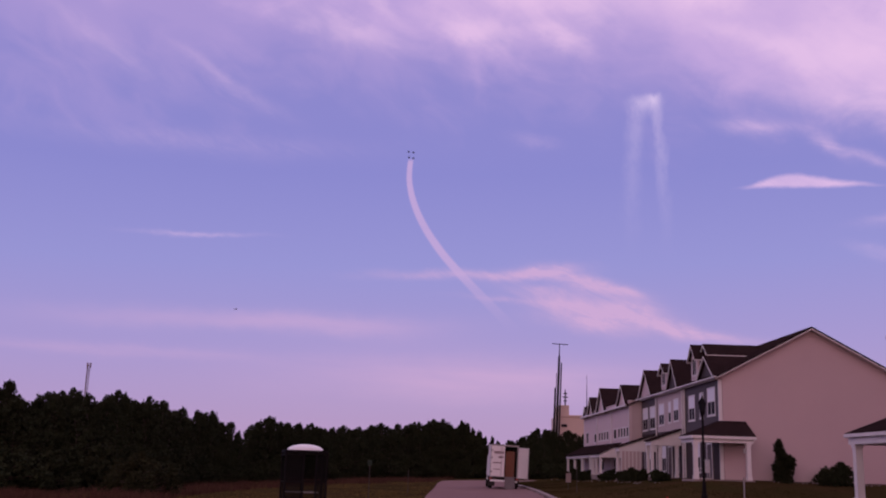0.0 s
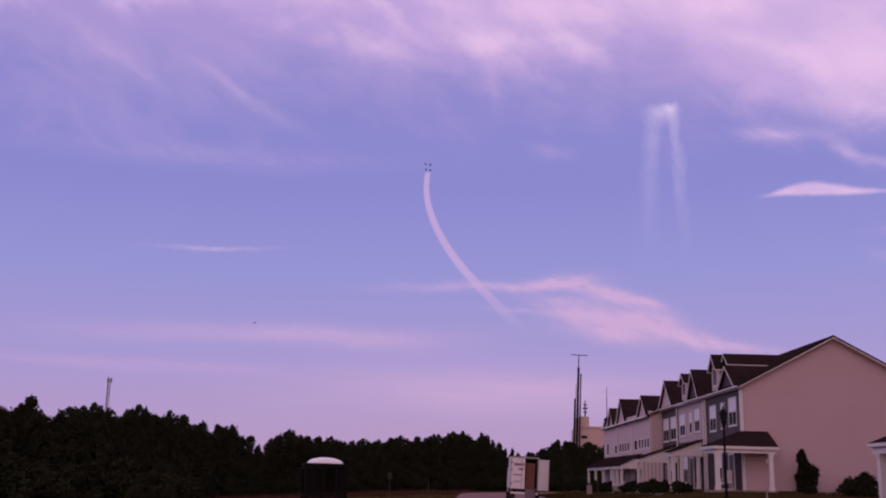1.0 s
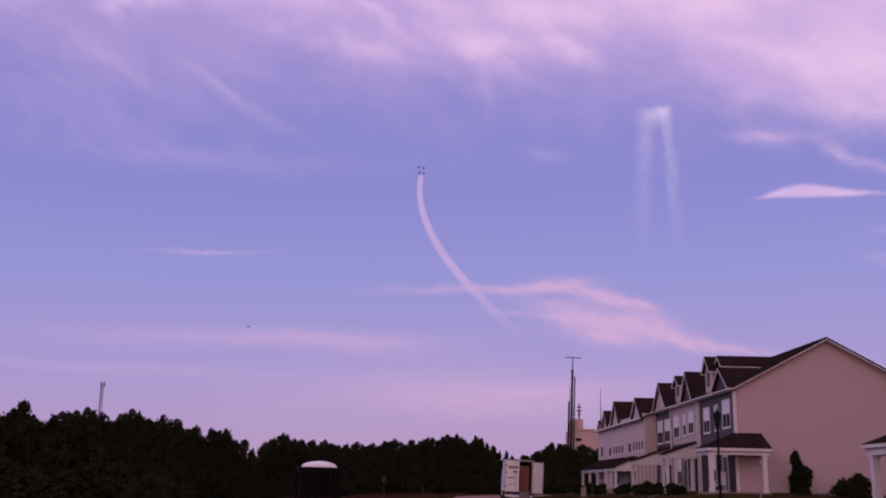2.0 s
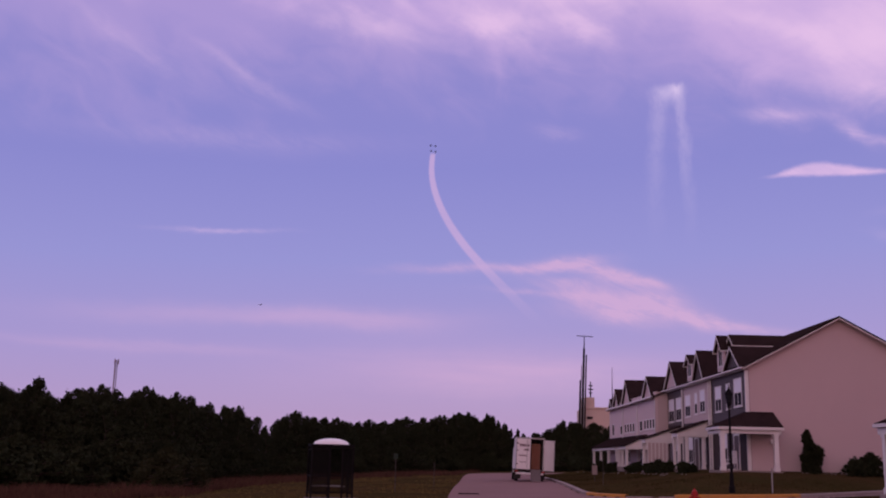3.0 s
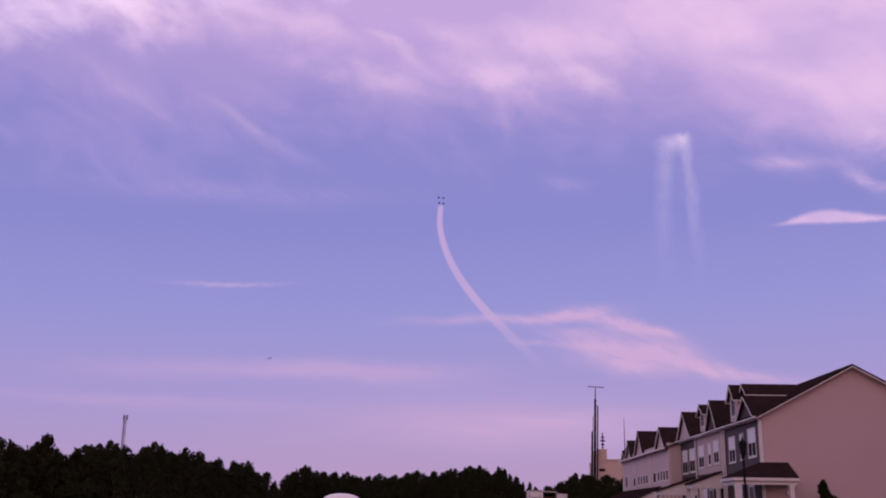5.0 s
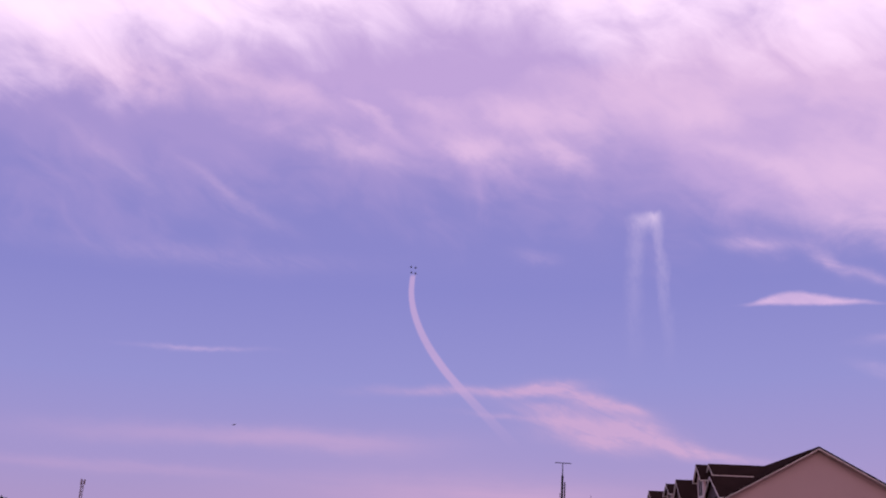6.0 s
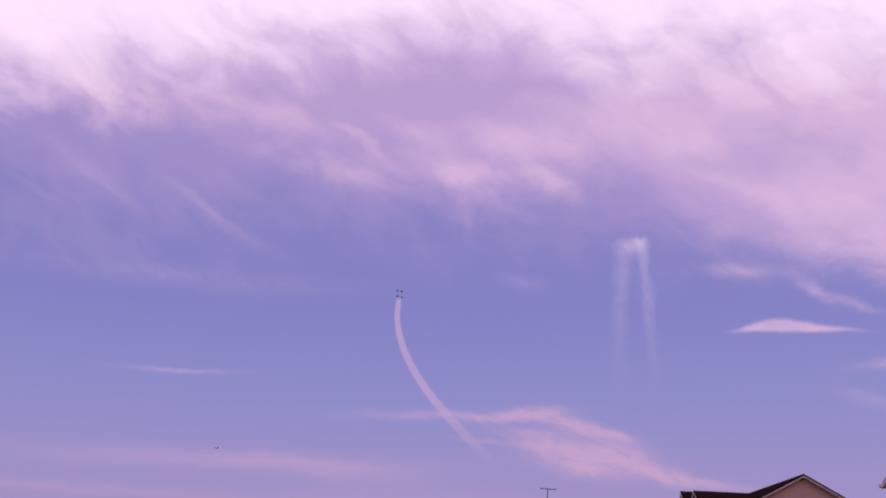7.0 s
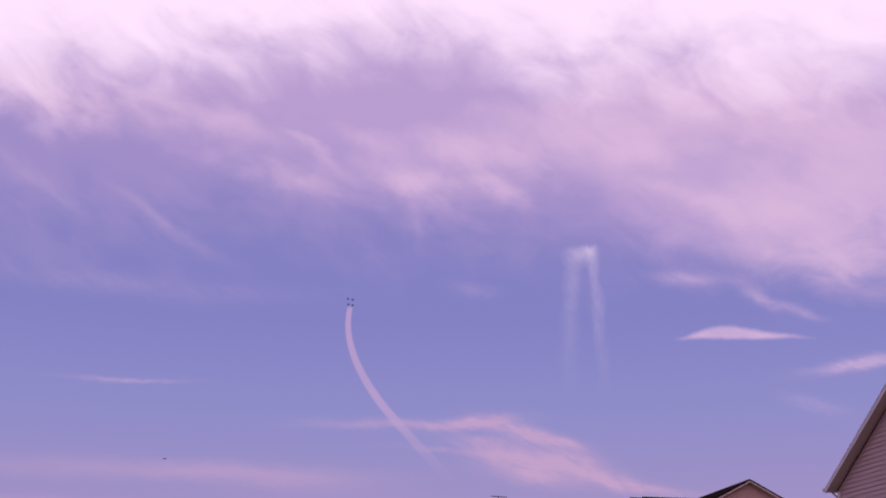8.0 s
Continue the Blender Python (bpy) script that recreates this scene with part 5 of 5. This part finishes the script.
def lattice_mast():
    # steel colour lightened to paint in the haze of distance
    grey = material("hazed_mast_steel", (0.24, 0.19, 0.22), None, 0.6, 1, 10, 0)
    t = thing("lattice_mast", (-157.4, 480, 0), "tall grey lattice radio mast far beyond the trees", "radio mast")
    H, r = 45.4, 0.75
    legs = [(r * cos(a), r * sin(a)) for a in (0.5, 2.6, 4.7)]
    for x, y in legs:
        bm = bmesh.new()
        tube(bm, (x, y, 0), (x, y, H), 0.13, sides=6)
        part("leg", bm, grey, t)
    bm = bmesh.new()
    for k in range(24):
        for (x0, y0), (x1, y1) in zip(legs, legs[1:] + legs[:1]):
            z = H * k / 24
            tube(bm, (x0, y0, z), (x1, y1, z + H / 24), 0.09, sides=4)
            tube(bm, (x0, y0, z), (x1, y1, z), 0.08, sides=4)
    part("bracing", bm, grey, t)
    for a in (0.3, 2.4, 4.5):
        part("panel_antenna", boxed(-0.25 + 1.0 * cos(a), -0.25 + 1.0 * sin(a), H - 2.4, 0.25 + 1.0 * cos(a), 0.25 + 1.0 * sin(a), H), grey, t)


antenna_mast()
far_building()
lattice_mast()


# ---------------------------------------------------------------- in the air: the jets
def sky_point(a, e, d):
    x, y, z = d * sin(radians(a)) * cos(radians(e)), d * cos(radians(a)) * cos(radians(e)), d * sin(radians(e))
    return Vector((x * cos(LEAN) - z * sin(LEAN), y, 1.7 + z * cos(LEAN) + x * sin(LEAN)))


FAR = 4300.0


def jet(label, group=""):
    """A twin-tailed jet, nose along +y."""
    paint = bpy.data.materials.get("dark_blue_jet_paint") or material("dark_blue_jet_paint", (0.02, 0.022, 0.04), (0.03, 0.03, 0.05), 0.4, 1, 8, 0)
    t = thing("jet_aircraft", (0, 0, 0), label, "aircraft", group)
    bm = bmesh.new()
    lathe(bm, ((0.05, -8.6), (0.35, -7.2), (0.7, -5.2), (1.0, -2.5), (1.15, 1.0), (1.1, 5.0), (0.85, 8.0)), 12, pose(0, 0, 0, 90, 0, 0))
    part("fuselage", bm, paint, t)
    for s in (-1, 1):
        bm = bmesh.new()
        prism(bm, [(s * 0.8, 2.6), (s * 5.9, -1.6), (s * 5.9, -3.4), (s * 0.8, -3.6)], "z", -0.1, 0.1)
        part("wing", bm, paint, t)
        bm = bmesh.new()
        prism(bm, [(s * 0.7, -5.4), (s * 3.2, -7.4), (s * 3.2, -8.6), (s * 0.7, -8.0)], "z", -0.07, 0.07)
        part("tailplane", bm, paint, t)
        bm = bmesh.new()
        box(bm, -0.07, -6.6, 0.4, 0.07, -3.6, 3.2, pose(s * 1.1, 0, 0, 0, s * 20, 0))
        part("tail_fin", bm, paint, t)
    bm = bmesh.new()
    lathe(bm, ((0.1, -1.8), (0.5, -0.8), (0.5, 0.6), (0.1, 1.9)), 10, pose(0, 4.2, 0.85, 90, 0, 0))
    part("canopy", bm, GLASS, t)
    return t


for k, (a, e) in enumerate(((-0.55, 17.94), (-0.27, 17.90), (-0.53, 17.62), (-0.27, 17.58))):
    j = jet("dark jet climbing steeply in a four-ship formation", "formation of four jets")
    j.matrix_world = Matrix.Translation(sky_point(a, e, FAR)) @ pose(0, 0, 0, 62, 8, 4)
j = jet("single dark jet flying level, far off")
j.matrix_world = Matrix.Translation(sky_point(-10.38, 8.65, 3600)) @ pose(0, 0, 0, 3, -25, 62)


# ---------------------------------------------------------------- small things at the houses
def rocking_chair(x, y, z, turn):
    t = thing("rocking_chair", pose(x, y, z, rz=turn), "white wooden rocking chair on the corner porch", "chair")
    part("seat", boxed(-0.26, -0.25, 0.40, 0.26, 0.25, 0.44, bevel=0.01), TRIM, t)
    for sx in (-0.25, 0.25):
        part("arm", boxed(sx - 0.04, -0.3, 0.62, sx + 0.04, 0.24, 0.65), TRIM, t)
        for sy in (-0.22, 0.2):
            part("leg", boxed(sx - 0.02, sy - 0.02, 0.05, sx + 0.02, sy + 0.02, 0.63 if sy < 0 else 1.12), TRIM, t)
        bm = bmesh.new()
        for k in range(8):
            y0, y1 = -0.42 + k * 0.11, -0.31 + k * 0.11
            f = lambda q: 0.02 + 0.18 * (q + 0.0) ** 2
            slab(bm, [(sx - 0.02, y0, f(y0) + 0.04), (sx + 0.02, y0, f(y0) + 0.04), (sx + 0.02, y1, f(y1) + 0.04), (sx - 0.02, y1, f(y1) + 0.04)], 0.04)
        part("rocker", bm, TRIM, t)
    for k in range(6):
        part("back_slat", boxed(-0.21 + k * 0.08, 0.19, 0.44, -0.16 + k * 0.08, 0.21, 1.1), TRIM, t)
    part("top_rail", boxed(-0.26, 0.18, 1.06, 0.26, 0.22, 1.16, bevel=0.01), TRIM, t)


rocking_chair(17.35, 60.6, BASE_Z + 0.03, -70)
lampw = thing("wall_lamp", (19.6, 59.97, 3.2), "small pale wall lamp on the gable under the porch", "wall lamp")
part("backplate", boxed(-0.07, -0.03, -0.15, 0.07, 0.0, 0.15, bevel=0.01), TRIM, lampw)
part("shade", boxed(-0.06, -0.16, -0.12, 0.06, -0.03, 0.12, bevel=0.02), DOME, lampw)

# pale stones edging the beds
STONE = material("pale_bed_stone", (0.22, 0.18, 0.17), (0.11, 0.09, 0.085), 0.9, 3, 20, 0.3, island=0.3)
bm = bmesh.new()
rng = random.Random(77)
for k in range(110):
    if k < 70:
        x, y = rng.uniform(20.8, 30.0), 59.3 + rng.uniform(-0.35, 0.3)
    else:
        y = rng.uniform(60.5, 104.0)
        x = 14.9 - 0.012 * (y - 60) + rng.uniform(-0.5, 0.4)
    r = rng.uniform(0.04, 0.11)
    z = land(x, y)
    ring = [bm.verts.new((x + r * rng.uniform(0.7, 1.2) * cos(q), y + r * rng.uniform(0.7, 1.2) * sin(q), z - 0.03)) for q in (0, 1.26, 2.51, 3.77, 5.03)]
    top = [bm.verts.new((v.co.x * 0.6 + x * 0.4, v.co.y * 0.6 + y * 0.4, z + r * rng.uniform(0.5, 0.9))) for v in ring]
    bm.faces.new(top)
    for i in range(5):
        bm.faces.new((ring[i], ring[(i + 1) % 5], top[(i + 1) % 5], top[i]))
tagged(part("bed_stones", bm, STONE), "pale rough stones edging the planting beds", "stones", kind="stuff")


# ---------------------------------------------------------------- grass
def blades(name, mat, label, count, where, h0, h1, width, seed):
    rng = random.Random(seed)
    verts, faces = [], []
    while len(faces) < count:
        x, y = where(rng)
        if x is None:
            continue
        z = land(x, y) - 0.03
        n = noise.noise(Vector((x * 0.25, y * 0.25, seed)))
        if n < rng.uniform(-0.35, 0.35):
            continue
        for _ in range(4):
            a, lean = rng.uniform(0, 6.28), rng.uniform(0.05, 0.45)
            hgt = rng.uniform(h0, h1) * (0.8 + 0.5 * n)
            px, py = x + rng.uniform(-0.15, 0.15), y + rng.uniform(-0.15, 0.15)
            wx, wy = width * cos(a), width * sin(a)
            i = len(verts)
            b = rng.uniform(0, 6.28)
            verts += [(px - wx, py - wy, z), (px + wx, py + wy, z), (px + hgt * lean * cos(b), py + hgt * lean * sin(b), z + hgt)]
            faces.append((i, i + 1, i + 2))
    me = bpy.data.meshes.new(name)
    me.from_pydata(verts, [], faces)
    me.materials.append(mat)
    return tagged(new(name, me), label, "grass", kind="stuff")


def tall_field(rng):
    a = rng.uniform(-32, 2.2)
    d = lerp_table(a, EDGE)
    near = lerp_table(a, [(-32, 40), (-20, 44), (-14, 50), (-11, 66), (-5, 94), (3, 118)])
    d = near + (d - near) * rng.random() ** 1.3
    x, y = d * sin(radians(a)), d * cos(radians(a))
    return (x, y) if signed(RL, x, y) > 0.6 or x < 0 else (None, None)


def lawn(rng):
    x, y = rng.uniform(7.2, 28), rng.uniform(33, 104) ** 1.0
    if max(signed(KF, x, y), signed(KN, x, y)) < 0.25 or (x > 14.6 and y > 57) or (x > 15.5 and y < 39):
        return None, None
    return x, y


def verge(rng):
    y = rng.uniform(34, 110)
    x = rng.uniform(-0.5 * y, 3.6)
    return (x, y) if signed(RL, x, y) > 0.05 else (None, None)


blades("tall_grass", BLADE, "red-brown tall dry grass before the wood", 36000, tall_field, 0.22, 0.62, 0.02, 3)
blades("lawn_grass", LAWN_BLADE, "short dry lawn grass before the houses", 26000, lawn, 0.05, 0.14, 0.02, 4)
blades("verge_grass", VERGE_BLADE, "rough short grass beside the street", 36000, verge, 0.06, 0.18, 0.025, 6)

# marks on the road
GUTTER = material("pale_worn_crossing", (0.30, 0.215, 0.205), (0.21, 0.15, 0.14), 0.9, 1.2, 12, 0.1, amount=0.7, spec=0.05)
tagged(polygon_sheet("crossing", [Vector((*p, 0)) for p in ((0.9, 38.4), (4.6, 38.2), (6.3, 36.4), (7.3, 34.2), (7.0, 32.8), (5.9, 34.6), (4.4, 36.2), (0.9, 36.2))], 0.004, GUTTER, "pale worn crossing strip over the road", "road marking"), "")
tagged(polygon_sheet("patch", [Vector((*p, 0)) for p in ((0.95, 51.4), (2.0, 51.2), (2.0, 53.0), (0.95, 53.4))], 0.004, SHINGLE, "dark four-sided patch on the road", "road patch"), "")
